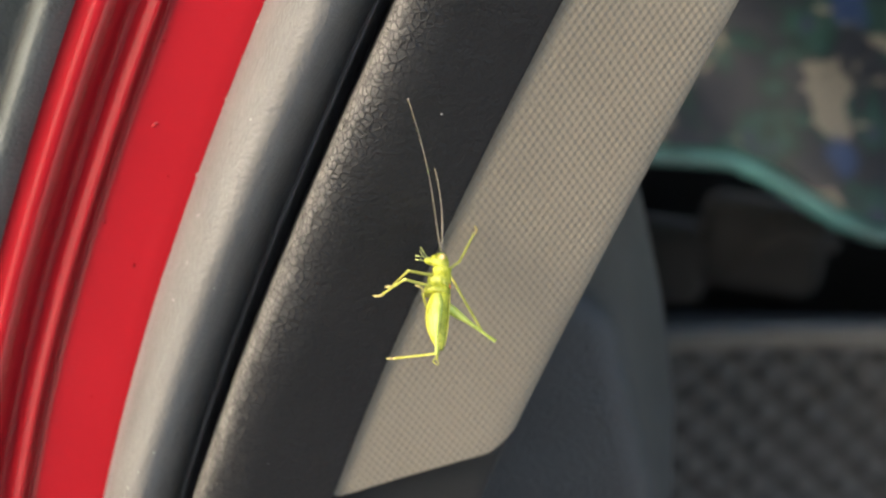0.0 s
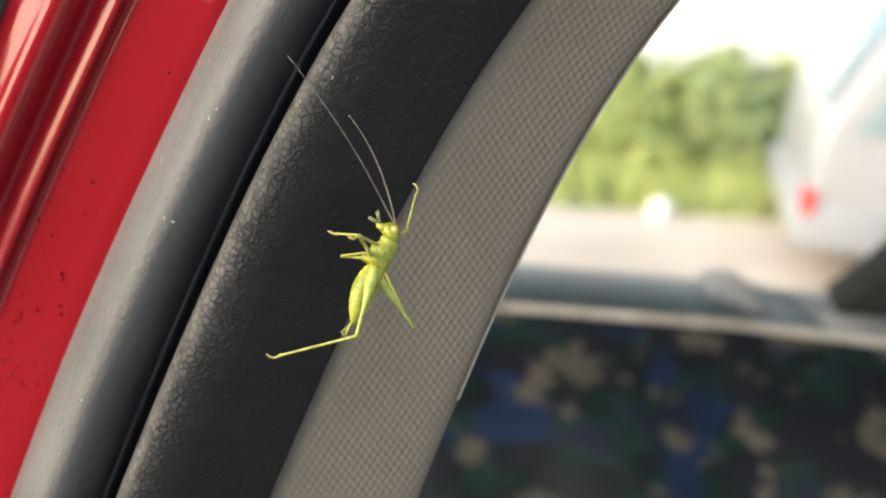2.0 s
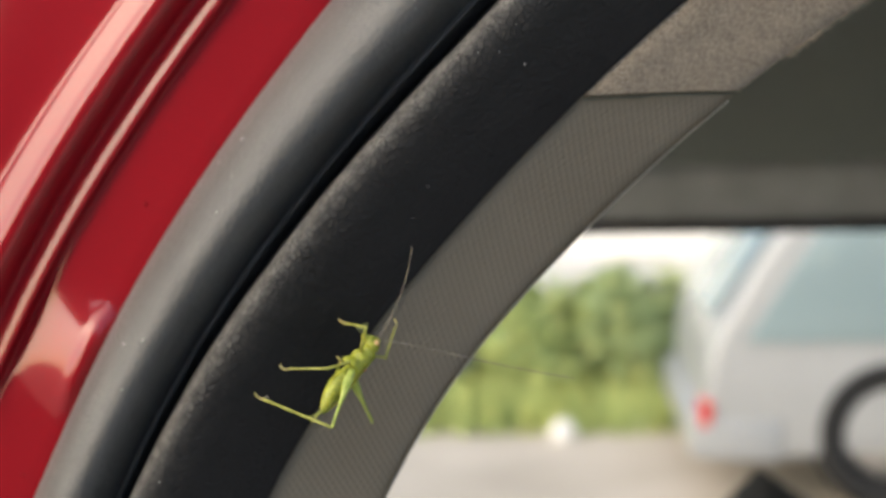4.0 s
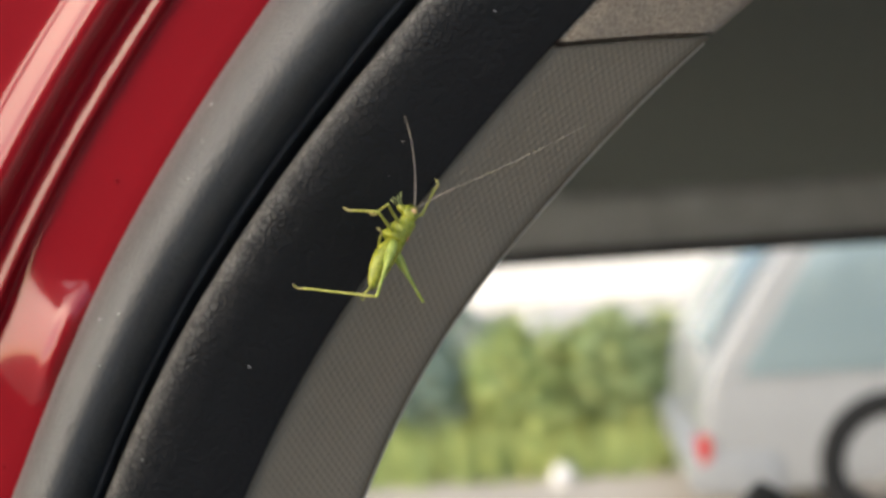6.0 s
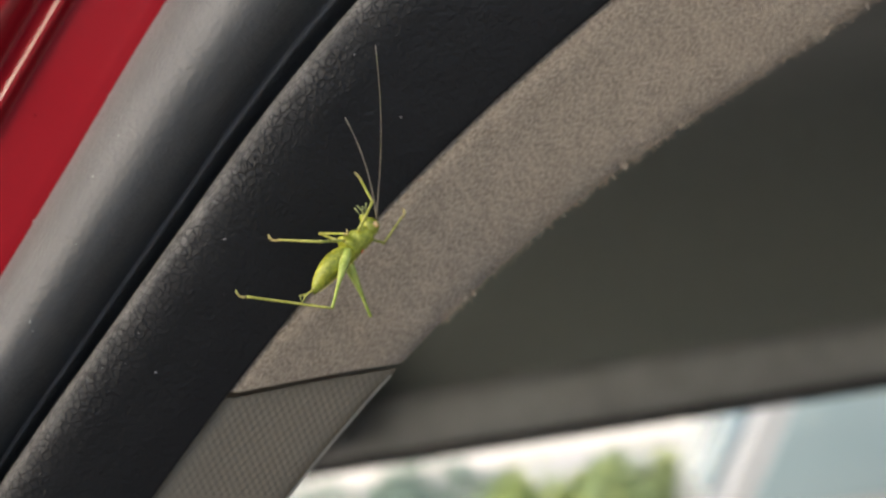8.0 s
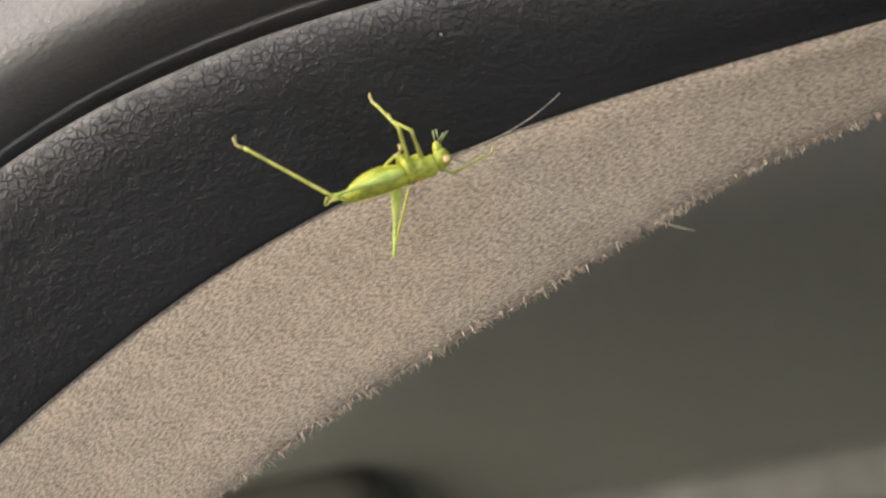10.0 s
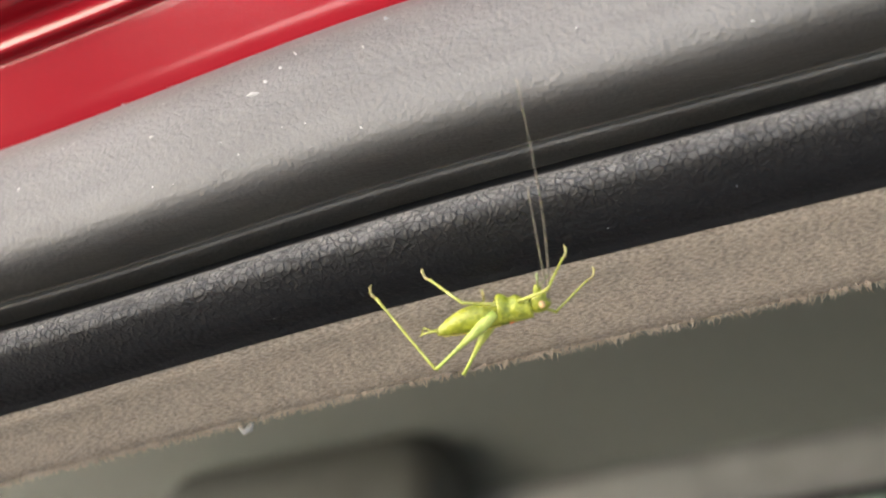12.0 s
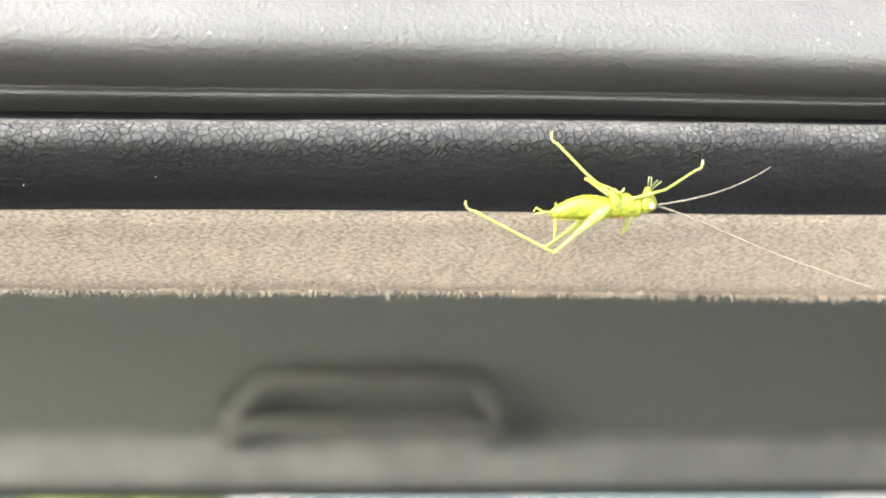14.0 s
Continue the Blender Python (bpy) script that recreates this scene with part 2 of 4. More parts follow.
def seal_profile(s):
    a, b = width(W1, s), width(W3, s)
    d = a - b
    slim = [0.0142, 0.0122, 0.0096, 0.0056, 0.0012, -0.0027, -0.0050, -0.0056, -0.0051, -0.0033, -0.0002, 0.0024, 0.0048, 0.0056]
    full = [0.0142, 0.0120, 0.0088, 0.0046, 0.0010, -0.0020, -0.0040, -0.0053, -0.0060, -0.0058, -0.0038, 0.0010, 0.0046, 0.0056]
    k = min(1, max(0, (s - 0.30) / 0.14))
    key = [(u, p + (q - p) * k) for u, p, q in zip((0, 0.02, 0.05, 0.11, 0.20, 0.32, 0.44, 0.53, 0.61, 0.68, 0.735, 0.78, 0.812, 0.83), slim, full)]
    return spline([(a - u * d, y) for u, y in key], 36) + [(a - 0.842 * d, 0.0052), (a - 0.852 * d, 0.0037), (a - 0.864 * d, 0.0032), (a - 0.878 * d, 0.0037), (a - 0.900 * d, 0.0056), (a - 0.93 * d, 0.0082), (a - 0.96 * d, 0.0100)]


def trim_profile(s):
    b, d = width(W3, s), width(W1, s) - width(W3, s)
    t = b - 0.0029
    key = [(b + 0.072 * d, 0.016), (b + 0.07 * d, 0.0095), (b + 0.045 * d, 0.0062), (b + 0.02 * d, 0.0028), (b + 0.0003, 0.0002), (b - 0.0002, -0.0022), (b - 0.0010, -0.0037), (b - 0.0019, -0.0048), (t, -0.0053), (t * 0.88, -0.0048), (t * 0.66, -0.0032), (t * 0.33, -0.0006), (0.001, 0.0022), (0.0, 0.0032), (0.0012, 0.0055), (0.006, 0.009)]
    return spline(key, 44)


def pillar_profile(s):
    w = width(W5, s)
    key = [(0.006, 0.0060), (0.0, 0.0040), (-w * 0.35, 0.0068), (-w * 0.72, 0.0100), (-w * 0.93, 0.0120), (-w, 0.0138), (-w * 0.96, 0.018), (-w * 0.7, 0.028), (0.004, 0.05), (0.05, 0.075)]
    return spline(key, 32)


def felt_profile(s):
    return [(o, y - 0.0009) for o, y in pillar_profile(s)]


def frame_profile(s):
    a = width(W1, s)
    out = 0.0245 + 0.10 * min(1, max(0, (s - 0.125) / 0.22)) ** 1.2
    k = math.exp(-((s - 0.1640) / 0.0072) ** 4)
    # overhang added above the seal, out of view, to shade it
    shade_lip = 0.030 * min(1, max(0, (s - 0.40) / 0.10))

    def panel(o):
        """The stamped panel, flat but for a sloping bridge across it."""
        return a + o, 0.0156 * (1 - k) + k * (0.0118 + 0.34 * o)
    key = [(a + out, 0.024 - shade_lip), (a + out - 0.001, 0.0150 - shade_lip), (a + 0.65 * out + 0.0095, 0.0125 - 0.9 * shade_lip), (a + 0.0290, 0.0128), (a + 0.0272, 0.0118), (a + 0.0256, 0.0112), (a + 0.0240, 0.0106), (a + 0.0222, 0.0098),
           (a + 0.0204, 0.0104), (a + 0.0192, 0.0122), (a + 0.0185, 0.0142), (a + 0.0177, 0.0147), (a + 0.0160, 0.0141), (a + 0.0146, 0.0137), (a + 0.0140, 0.0140), panel(0.0134), panel(0.0122), panel(0.010), panel(0.007), panel(0.004), panel(0.0012), (a - 0.004, 0.0161)]
    return spline(key, 96)


def strip_profile(s):
    a = width(W1, s) + 0.0245 + 0.10 * min(1, max(0, (s - 0.125) / 0.22)) ** 1.2
    return spline([(a + 0.019, 0.014), (a + 0.017, 0.0085), (a + 0.0145, 0.0075), (a + 0.012, 0.0105), (a + 0.0085, 0.0135), (a + 0.0065, 0.0105), (a + 0.0045, 0.0075), (a + 0.002, 0.0095), (a - 0.001, 0.0165)], 40)


def glass_profile(s):
    a = width(W1, s) + 0.040 + 0.10 * min(1, max(0, (s - 0.125) / 0.22)) ** 1.2
    return [(a + 0.10, 0.02), (a + 0.05, 0.016), (a, 0.0135), (a - 0.002, 0.016)]


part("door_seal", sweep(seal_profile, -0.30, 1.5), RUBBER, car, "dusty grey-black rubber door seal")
part("edge_trim", sweep(trim_profile, -0.30, 1.5), LEATHER, car, "black grained edge trim with a rolled ridge")
SEAM, FOOT = 0.2640, -0.037


def seam_cut(o, base):
    """The joint runs level across the slanted pillar, and so does the foot of the trim."""
    w = width(W5, base)
    u = max(0.0, min(1.0, 1 + o / w))
    if base > 0.1:
        return -0.0202 * u * max(0.0, 1 - abs(base - SEAM) / 0.06)
    low = max(0.0, 1 - abs(base - FOOT) / 0.05)
    return low * (-0.0155 * u + 0.004 * max(0.0, 1 - u / 0.12) ** 2)


part("pillar_trim", sweep(pillar_profile, FOOT, SEAM - 0.0006, cut=seam_cut), WEAVE, car, "beige plastic pillar trim with a fine woven grain")
part("headliner_edge", sweep(felt_profile, SEAM + 0.0006, 1.5, cut=seam_cut), FELT, car, "beige felt-covered roof edge lining")
part("door_frame", sweep(frame_profile, -0.30, 1.5, step=0.002), RED, car, "glossy red painted door frame")
part("glass_moulding", sweep(strip_profile, -0.30, 0.30), DARK_RUBBER, car, "black double-ribbed rubber moulding beside the glass")
part("quarter_glass", sweep(glass_profile, -0.30, 0.25), TINT, car, "dark green tinted glass")


# small pale dust flecks on the seal and the paint
def flecks(spots, seed):
    rnd = random.Random(seed)
    bm = bmesh.new()
    for p, size, out in spots:
        n = rnd.randint(5, 8)
        stretch, turn = rnd.uniform(1.0, 2.2), rnd.uniform(0, 3.1)
        ring = []
        for k in range(n):
            a = 2 * math.pi * k / n
            x, z = math.cos(a) * stretch * rnd.uniform(0.6, 1.2), math.sin(a) * rnd.uniform(0.6, 1.2)
            ring.append(bm.verts.new(p + Vector((x * math.cos(turn) - z * math.sin(turn), 0.0, x * math.sin(turn) + z * math.cos(turn))) * size))
        top = bm.verts.new(p + Vector((0, -size * 0.7 - out, 0)))
        for k in range(n):
            bm.faces.new((ring[k], ring[(k + 1) % n], top))
    return bm


def seal_depth(s, u):
    pts = seal_profile(s)
    o = width(W1, s) - u * (width(W1, s) - width(W3, s))
    return min(pts, key=lambda q: abs(q[0] - o))[1]


rnd = random.Random(4)
spots = []
for i in range(260):
    s, u = rnd.uniform(-0.12, 0.75), rnd.uniform(0.02, 0.75) ** 1.6
    o = width(W1, s) - u * (width(W1, s) - width(W3, s))
    spots.append((at(s, o, seal_depth(s, u) - 0.00005), rnd.uniform(0.00008, 0.00022), 0.0))
for s, u, size in ((0.5317, 0.30, 0.00055), (0.5335, 0.26, 0.00035), (0.5355, 0.21, 0.0003), (0.5505, 0.13, 0.0003), (0.5996, 0.30, 0.0003), (0.603, 0.22, 0.00025), (0.494, 0.36, 0.00035), (0.205, 0.20, 0.0003), (0.2, 0.14, 0.0002)):
    o = width(W1, s) - u * (width(W1, s) - width(W3, s))
    spots.append((at(s, o, seal_depth(s, u) - 0.00005), size, 0.0))
part("dust_flecks", flecks(spots, 1), plain("pale_dust", (0.36, 0.36, 0.34), 0.9), car, "pale dust flecks on the seal", False)["kind"] = "stuff"
spots = []
for i in range(90):
    s = rnd.choice((rnd.uniform(-0.1, 0.5), rnd.gauss(0.10, 0.015)))
    o = width(W1, s) + rnd.uniform(0.002, 0.016)
    spots.append((at(s, o, 0.01545), rnd.uniform(0.00012, 0.00034), 0.0002))
part("paint_specks", flecks(spots, 2), RED, car, "tiny specks under the red paint", False)["kind"] = "stuff"
spots = []
for i in range(26):
    s = rnd.uniform(-0.1, 0.6)
    u = rnd.uniform(0.2, 0.9)
    pts = trim_profile(s)
    o = width(W3, s) * u
    y = min(pts[8:], key=lambda q: abs(q[0] - o))[1]
    spots.append((at(s, o, y - 0.0001), rnd.uniform(0.00006, 0.00014), 0.0))
part("trim_specks", flecks(spots, 3), plain("grey_dust", (0.3, 0.3, 0.3), 0.9), car, "grey specks on the black trim", False)["kind"] = "stuff"


# fuzz along the cut edge of the felt
def fuzz(s0, s1, count, seed):
    rnd = random.Random(seed)
    bm = bmesh.new()
    for i in range(count):
        s = rnd.uniform(s0, s1)
        w = width(W5, s)
        p = at(s, -w * rnd.uniform(0.93, 1.0), 0.0125 + rnd.uniform(-0.001, 0.003))
        a = float(np.interp(s, ARC, TURN))
        d = Vector((math.sin(a), 0, -math.cos(a))) * rnd.uniform(0.3, 1) + Vector((rnd.gauss(0, 0.6), rnd.gauss(-0.2, 0.4), rnd.gauss(0, 0.6)))
        d = d.normalized() * rnd.uniform(0.0005, 0.0018)
        e = d.orthogonal().normalized() * 0.00006
        g = d.cross(e).normalized() * 0.00006
        bend = Vector((rnd.gauss(0, 1), rnd.gauss(0, 1), rnd.gauss(0, 1))) * 0.00015
        q, r = p + d * 0.6 + bend, p + d
        base = [bm.verts.new(p + e), bm.verts.new(p - e * 0.5 + g), bm.verts.new(p - e * 0.5 - g)]
        mid = [bm.verts.new(q + e * 0.8), bm.verts.new(q - e * 0.4 + g * 0.8), bm.verts.new(q - e * 0.4 - g * 0.8)]
        tip = bm.verts.new(r)
        for k in range(3):
            bm.faces.new((base[k], base[(k + 1) % 3], mid[(k + 1) % 3], mid[k]))
            bm.faces.new((mid[k], mid[(k + 1) % 3], tip))
    return bm


part("felt_fuzz", fuzz(SEAM + 0.01, 0.85, 15000, 5), FELT, car, "loose beige fibres on the felt edge", False)["kind"] = "stuff"
p = at(0.512, -width(W5, 0.512) - 0.0010, 0.0125)
part("lint", tube([p + Vector((x, y, z)) for x, y, z in ((-0.0012, 0, 0.0003), (-0.0004, -0.0003, -0.0007), (0.0004, 0.0002, -0.0003), (0.0011, 0, 0.0004))], [0.0002, 0.0005, 0.0006, 0.0002], 7), plain("pale_lint", (0.24, 0.235, 0.22), 0.95), car, "pale lint on the felt edge")

# the pillar trim's inner edge glint, made as a thin pale strip
part("trim_glint", sweep(lambda s: [(-width(W5, s) + 0.0001, 0.0121), (-width(W5, s) - 0.00025, 0.0128), (-width(W5, s) - 0.00025, 0.0139), (-width(W5, s) + 0.0001, 0.0146)], 0.12, SEAM - 0.002), plain("glint_pale", (0.5, 0.48, 0.42), 0.35), car, "thin pale strip for the glint on the pillar trim edge")


def grid_sheet(f, nu, nv):
    """A sheet from a function of two numbers in 0..1."""
    bm = bmesh.new()
    uv = bm.loops.layers.uv.new("uv")
    g = [[bm.verts.new(f(i / nu, j / nv)) for j in range(nv + 1)] for i in range(nu + 1)]
    for i in range(nu):
        for j in range(nv):
            fc = bm.faces.new((g[i][j], g[i + 1][j], g[i + 1][j + 1], g[i][j + 1]))
            for l in fc.loops:
                l[uv].uv = (l.vert.co.x, l.vert.co.y + l.vert.co.z)
    return bm


def extrude(points, y0, y1, bevel=0.0, segments=2):
    """A slab from an outline in the x-z plane."""
    bm = bmesh.new()
    f = bm.faces.new([bm.verts.new((x, y0, z)) for x, z in points])
    g = bmesh.ops.extrude_face_region(bm, geom=[f])
    bmesh.ops.translate(bm, vec=(0, y1 - y0, 0), verts=[v for v in g["geom"] if isinstance(v, bmesh.types.BMVert)])
    bmesh.ops.recalc_face_normals(bm, faces=bm.faces)
    if bevel:
        bmesh.ops.bevel(bm, geom=list(bm.edges), offset=bevel, segments=segments, affect="EDGES", profile=0.5)
    return bm


# ---- inside the car ----
def ceiling_at(u, v):
    x = -0.80 + 2.9 * u
    y = 0.05 + 1.07 * v
    z = 1.70 + 0.03 * math.sin(math.pi * v) - 0.235 * max(0, (v - 0.80) / 0.20) ** 2.2
    return (x, y, z)


part("ceiling_lining", grid_sheet(ceiling_at, 60, 60), LINER, car, "dark grey fabric roof lining")
HEADER = 1.450
bm = bmesh.new()
box(bm, (2.9, 0.05, 0.050), (0.75, 1.114, HEADER + 0.043), 0.016, 3)
part("header_trim", bm, GREY, car, "pale grey trim over the far window")
bm = bmesh.new()
box(bm, (2.9, 0.03, 0.012), (0.75, 1.122, HEADER + 0.013), 0.005, 2)
part("header_seal", bm, BLACK, car, "black seal along the far window")
part("far_rail", extrude([(-0.8, HEADER + 0.012), (2.15, HEADER + 0.012), (2.15, 1.76), (-0.8, 1.76)], 1.14, 1.20, 0.008), RED, car, "red roof rail over the far window")


def arch(z0, rise, n=26):
    """A flat arch between the two mounts of the handle."""
    return [(0.328 + 0.216 * k / (n - 1), 1.066 - 0.014 * math.sin(math.pi * k / (n - 1)) ** 0.5, z0 + rise * min(1, 2.6 * math.sin(math.pi * k / (n - 1))) ** 0.7) for k in range(n)]


grab = part("grab_handle", tube(arch(1.516, 0.042), 0.0075, 12), plain("handle_grey", (0.10, 0.106, 0.099), 0.8), car, "grey folding grab handle over the far window")
part("grip", tube(arch(1.514, 0.010), [0.010] + [0.0085] * 24 + [0.010], 12), plain("grip_grey", (0.10, 0.106, 0.099), 0.8), grab, "grey grip bar")
for x in (0.334, 0.538):
    bm = bmesh.new()
    box(bm, (0.024, 0.06, 0.040), (x, 1.092, 1.520), 0.010, 3)
    part("handle_mount", bm, plain("mount_grey", (0.10, 0.105, 0.098), 0.8), grab)
bm = bmesh.new()
box(bm, (0.27, 0.09, 0.095), (-0.272, 1.070, 1.527), 0.040, 6)
part("sun_visor", bm, plain("visor_grey", (0.062, 0.066, 0.061), 0.9), car, "folded dark grey sun visor")

pane = part("rear_window", extrude([(2.085, 1.06), (2.10, 1.06), (2.10, 1.70), (2.085, 1.70)], 0.08, 1.12), CLEAR, car, "clear rear window glass")
pane.visible_shadow = False
part("far_door", extrude([(-0.6, 0.35), (2.1, 0.35), (2.1, 1.10), (-0.6, 1.10)], 1.13, 1.20, 0.02), BLACK, car, "black lining of the far door")
bm = bmesh.new()
box(bm, (3.0, 1.2, 0.05), (0.6, 0.6, 0.42), 0.01)
part("floor_pan", bm, plain("grey_carpet", (0.25, 0.245, 0.23), 0.95), car)
bm = bmesh.new()
box(bm, (0.05, 1.15, 0.62), (2.1, 0.6, 0.74), 0.01)
part("rear_wall", bm, plain("tailgate_lining", (0.3, 0.29, 0.27), 0.8), car)
part("dash_end", extrude([(-0.45, 0.55), (-0.098, 0.55), (-0.103, 1.248), (-0.112, 1.280), (-0.124, 1.312), (-0.16, 1.33), (-0.45, 1.30)], 0.060, 0.15, 0.006, 3), plain("slate_plastic", (0.02, 0.024, 0.028), 0.6, 0.12, 60, 0.4), car, "slate grey grained end of the dashboard")
part("pillar_foot", sweep(lambda s: [(o, y + 0.004) for o, y in pillar_profile(s)], -0.30, -0.030), BLACK, car, "black trim below the pillar cover")
part("dashboard", extrude([(-0.75, 0.7), (-0.16, 0.7), (-0.19, 1.18), (-0.26, 1.22), (-0.75, 1.10)], 0.152, 1.12, 0.02, 3), BLACK, car, "black dashboard")


# far seat with a quilted side
def quilt(u, v):
    x, z = -0.085 + 0.62 * u, 0.62 + 0.385 * v
    a = abs(((x * 1.0 + z * 1.05) / 0.027) % 1.0 - 0.5) * 2
    b = abs(((x * 1.0 - z * 1.05) / 0.027) % 1.0 - 0.5) * 2
    return (x + 0.19 * (z - 1.00) * -0.35, 0.70 - 0.013 * min(1 - a, 1 - b) ** 0.6 * 1.3, z + 0.19 * (x + 0.085))


SEATCLOTH = plain("quilted_grey", (0.050, 0.051, 0.052), 0.7, 0.2, 90, 0.4)
seat = tagged(empty("quilted_seat"), "dark grey quilted seat with pale grey piping", "seat")
part("quilted_side", grid_sheet(quilt, 150, 96), SEATCLOTH, seat, "dark grey diamond-quilted leatherette")
part("piping", tube([(-0.10 + 0.64 * k / 20, 0.692, 1.000 + 0.19 * (0.64 * k / 20 - 0.015) + 0.004 * math.sin(k * 0.4)) for k in range(21)], 0.0068, 10), plain("piping_grey", (0.11, 0.107, 0.10), 0.5), seat, "pale grey piping")
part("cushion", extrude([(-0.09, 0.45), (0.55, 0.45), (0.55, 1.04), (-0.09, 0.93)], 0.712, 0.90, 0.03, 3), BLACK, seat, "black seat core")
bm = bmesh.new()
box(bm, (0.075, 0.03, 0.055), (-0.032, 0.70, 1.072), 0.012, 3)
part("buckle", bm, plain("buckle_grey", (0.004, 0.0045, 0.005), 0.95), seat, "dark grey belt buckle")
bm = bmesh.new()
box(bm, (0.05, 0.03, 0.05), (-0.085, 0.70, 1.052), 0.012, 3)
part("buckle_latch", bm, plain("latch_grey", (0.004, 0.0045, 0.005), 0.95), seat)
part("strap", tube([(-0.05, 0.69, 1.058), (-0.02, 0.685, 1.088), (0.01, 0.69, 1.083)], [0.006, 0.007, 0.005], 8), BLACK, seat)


# camouflage cover
def camouflage():
    m = material("camouflage_cloth", (0.05, 0.05, 0.05), 0.6, 0, 0.3)
    n = Nodes(m)
    v = n.coord("Object")
    f1 = n.noise(v, 32, 3, 0.6)
    f2 = n.noise(n.coord("Object", (1, 1, 1), (0.5, 0.3, 0.9)), 40, 3, 0.6)
    f3 = n.noise(n.coord("Object", (1, 1, 1), (1.5, 0.9, 0.1)), 22, 2, 0.5)
    base = n.ramp(f1, [(0.46, (0.006, 0.008, 0.013)), (0.50, (0.003, 0.009, 0.0105)), (0.57, (0.005, 0.024, 0.020)), (0.60, (0.008, 0.012, 0.026))])
    tan = n.ramp(f2, [(0.575, (0, 0, 0)), (0.59, (1, 1, 1))])
    blue = n.ramp(f3, [(0.57, (0, 0, 0)), (0.60, (1, 1, 1))])
    m1 = n.add("ShaderNodeMix")
    m1.data_type = "RGBA"
    n.link(tan, m1.inputs[0])
    n.link(base, m1.inputs[6])
    m1.inputs[7].default_value = (0.066, 0.063, 0.054, 1)
    m2 = n.add("ShaderNodeMix")
    m2.data_type = "RGBA"
    n.link(blue, m2.inputs[0])
    n.link(m1.outputs[2], m2.inputs[6])
    m2.inputs[7].default_value = (0.007, 0.017, 0.048, 1)
    n.color(m2.outputs[2])
    n.bump(n.noise(v, 25, 3), 0.6, 0.01)
    return m


CAMO = camouflage()
cover = tagged(empty("camouflage_cover"), "dark camouflage cloth cover with teal piping over a seat", "seat cover")


def low_edge(x):
    return 1.220 - 0.017 * min(1, max(0, (x + 0.075) / 0.05)) + 0.012 * max(0, x)


def drape(u, v):
    x = -0.20 + 0.60 * u
    y = 0.42 + 0.13 * v ** 1.3 + 0.006 * math.sin(x * 60 + v * 4) * (1 - v)
    top = 1.327 - 0.10 * max(0, x + 0.02) ** 1.3
    z = low_edge(x) * (1 - v) + top * v + 0.012 * math.sin(math.pi * v)
    return (x, y, z)


part("front_drape", grid_sheet(drape, 60, 30), CAMO, cover)
part("hem_piping", tube([(-0.20 + 0.6 * k / 40, 0.417 + 0.006 * math.sin((-0.20 + 0.6 * k / 40) * 60), low_edge(-0.20 + 0.6 * k / 40) - 0.002) for k in range(41)], 0.0042, 10), plain("teal_piping", (0.022, 0.07, 0.07), 0.4, 0.5, 40), cover, "teal piping with coloured stitching")
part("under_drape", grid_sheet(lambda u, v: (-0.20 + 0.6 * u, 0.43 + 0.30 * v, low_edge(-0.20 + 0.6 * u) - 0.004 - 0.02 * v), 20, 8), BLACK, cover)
part("top_rim", tube([(-0.20 + 0.60 * k / 30, 0.552, 1.329 - 0.10 * max(0, -0.20 + 0.6 * k / 30 + 0.02) ** 1.3) for k in range(31)], 0.0022, 10), plain("rim_grey", (0.42, 0.40, 0.37), 0.5, 0.4, 60), cover, "pale grey bound rim")
part("rear_fold", grid_sheet(lambda u, v: (-0.20 + 0.30 * u, 0.56 + 0.16 * v, 1.304 + (0.016 * math.cos((u - 0.35) * 2.2) - 0.02 * max(0, u - 0.55)) * math.sin(math.pi * (0.15 + 0.7 * v))), 30, 14), plain("dark_green_cloth", (0.018, 0.035, 0.032), 0.4, 0.3, 60), cover, "dark green folded cloth")
part("peak_fold", extrude([(0.028, 1.325), (0.050, 1.345), (0.066, 1.362), (0.085, 1.348), (0.12, 1.325)], 0.60, 0.66, 0.004, 2), BLACK, cover, "black peaked fold")
part("pale_fold", grid_sheet(lambda u, v: (-0.035 + 0.17 * u, 0.60 + 0.14 * v, 1.303 + (0.013 + 0.007 * math.sin(11 * u + 1) + 0.004 * math.sin(27 * u + 9 * v)) * math.sin(math.pi * v)), 44, 14), plain("pale_cloth", (0.36, 0.38, 0.40), 0.6, 0.3, 50), cover, "pale grey cloth lining")

# ---- shell of the car, around and below the opening ----
part("roof_panel", grid_sheet(lambda u, v: (-0.85 + 3.1 * u, 0.0 + 1.2 * v, 1.80 + 0.03 * math.sin(math.pi * v) - 0.05 * abs(2 * v - 1) ** 4), 20, 30), RED, car, "red roof")
part("windscreen", grid_sheet(lambda u, v: (-1.2 + 0.42 * v, 0.08 + 1.05 * u, 1.02 + 0.67 * v), 6, 6), CLEAR, car, "clear windscreen").visible_shadow = False
part("sill", extrude([(-0.9, 0.22), (2.3, 0.22), (2.3, 0.46), (-0.9, 0.46)], 0.03, 0.12, 0.02), RED, car, "red sill")
part("front_wing", extrude([(-1.55, 0.30), (-0.30, 0.30), (-0.30, 1.02), (-1.45, 0.86)], 0.045, 0.12, 0.02), RED, car, "red front wing")
part("bonnet", extrude([(-1.5, 0.80), (-0.62, 1.0), (-0.62, 1.04), (-1.5, 0.86)], 0.125, 1.12, 0.015), RED, car, "red bonnet")
part("rear_quarter", extrude([(1.15, 0.46), (2.3, 0.46), (2.3, 1.2), (2.12, 1.74), (1.15, 1.74)], 0.08, 0.14, 0.02), RED, car, "red rear side panel")
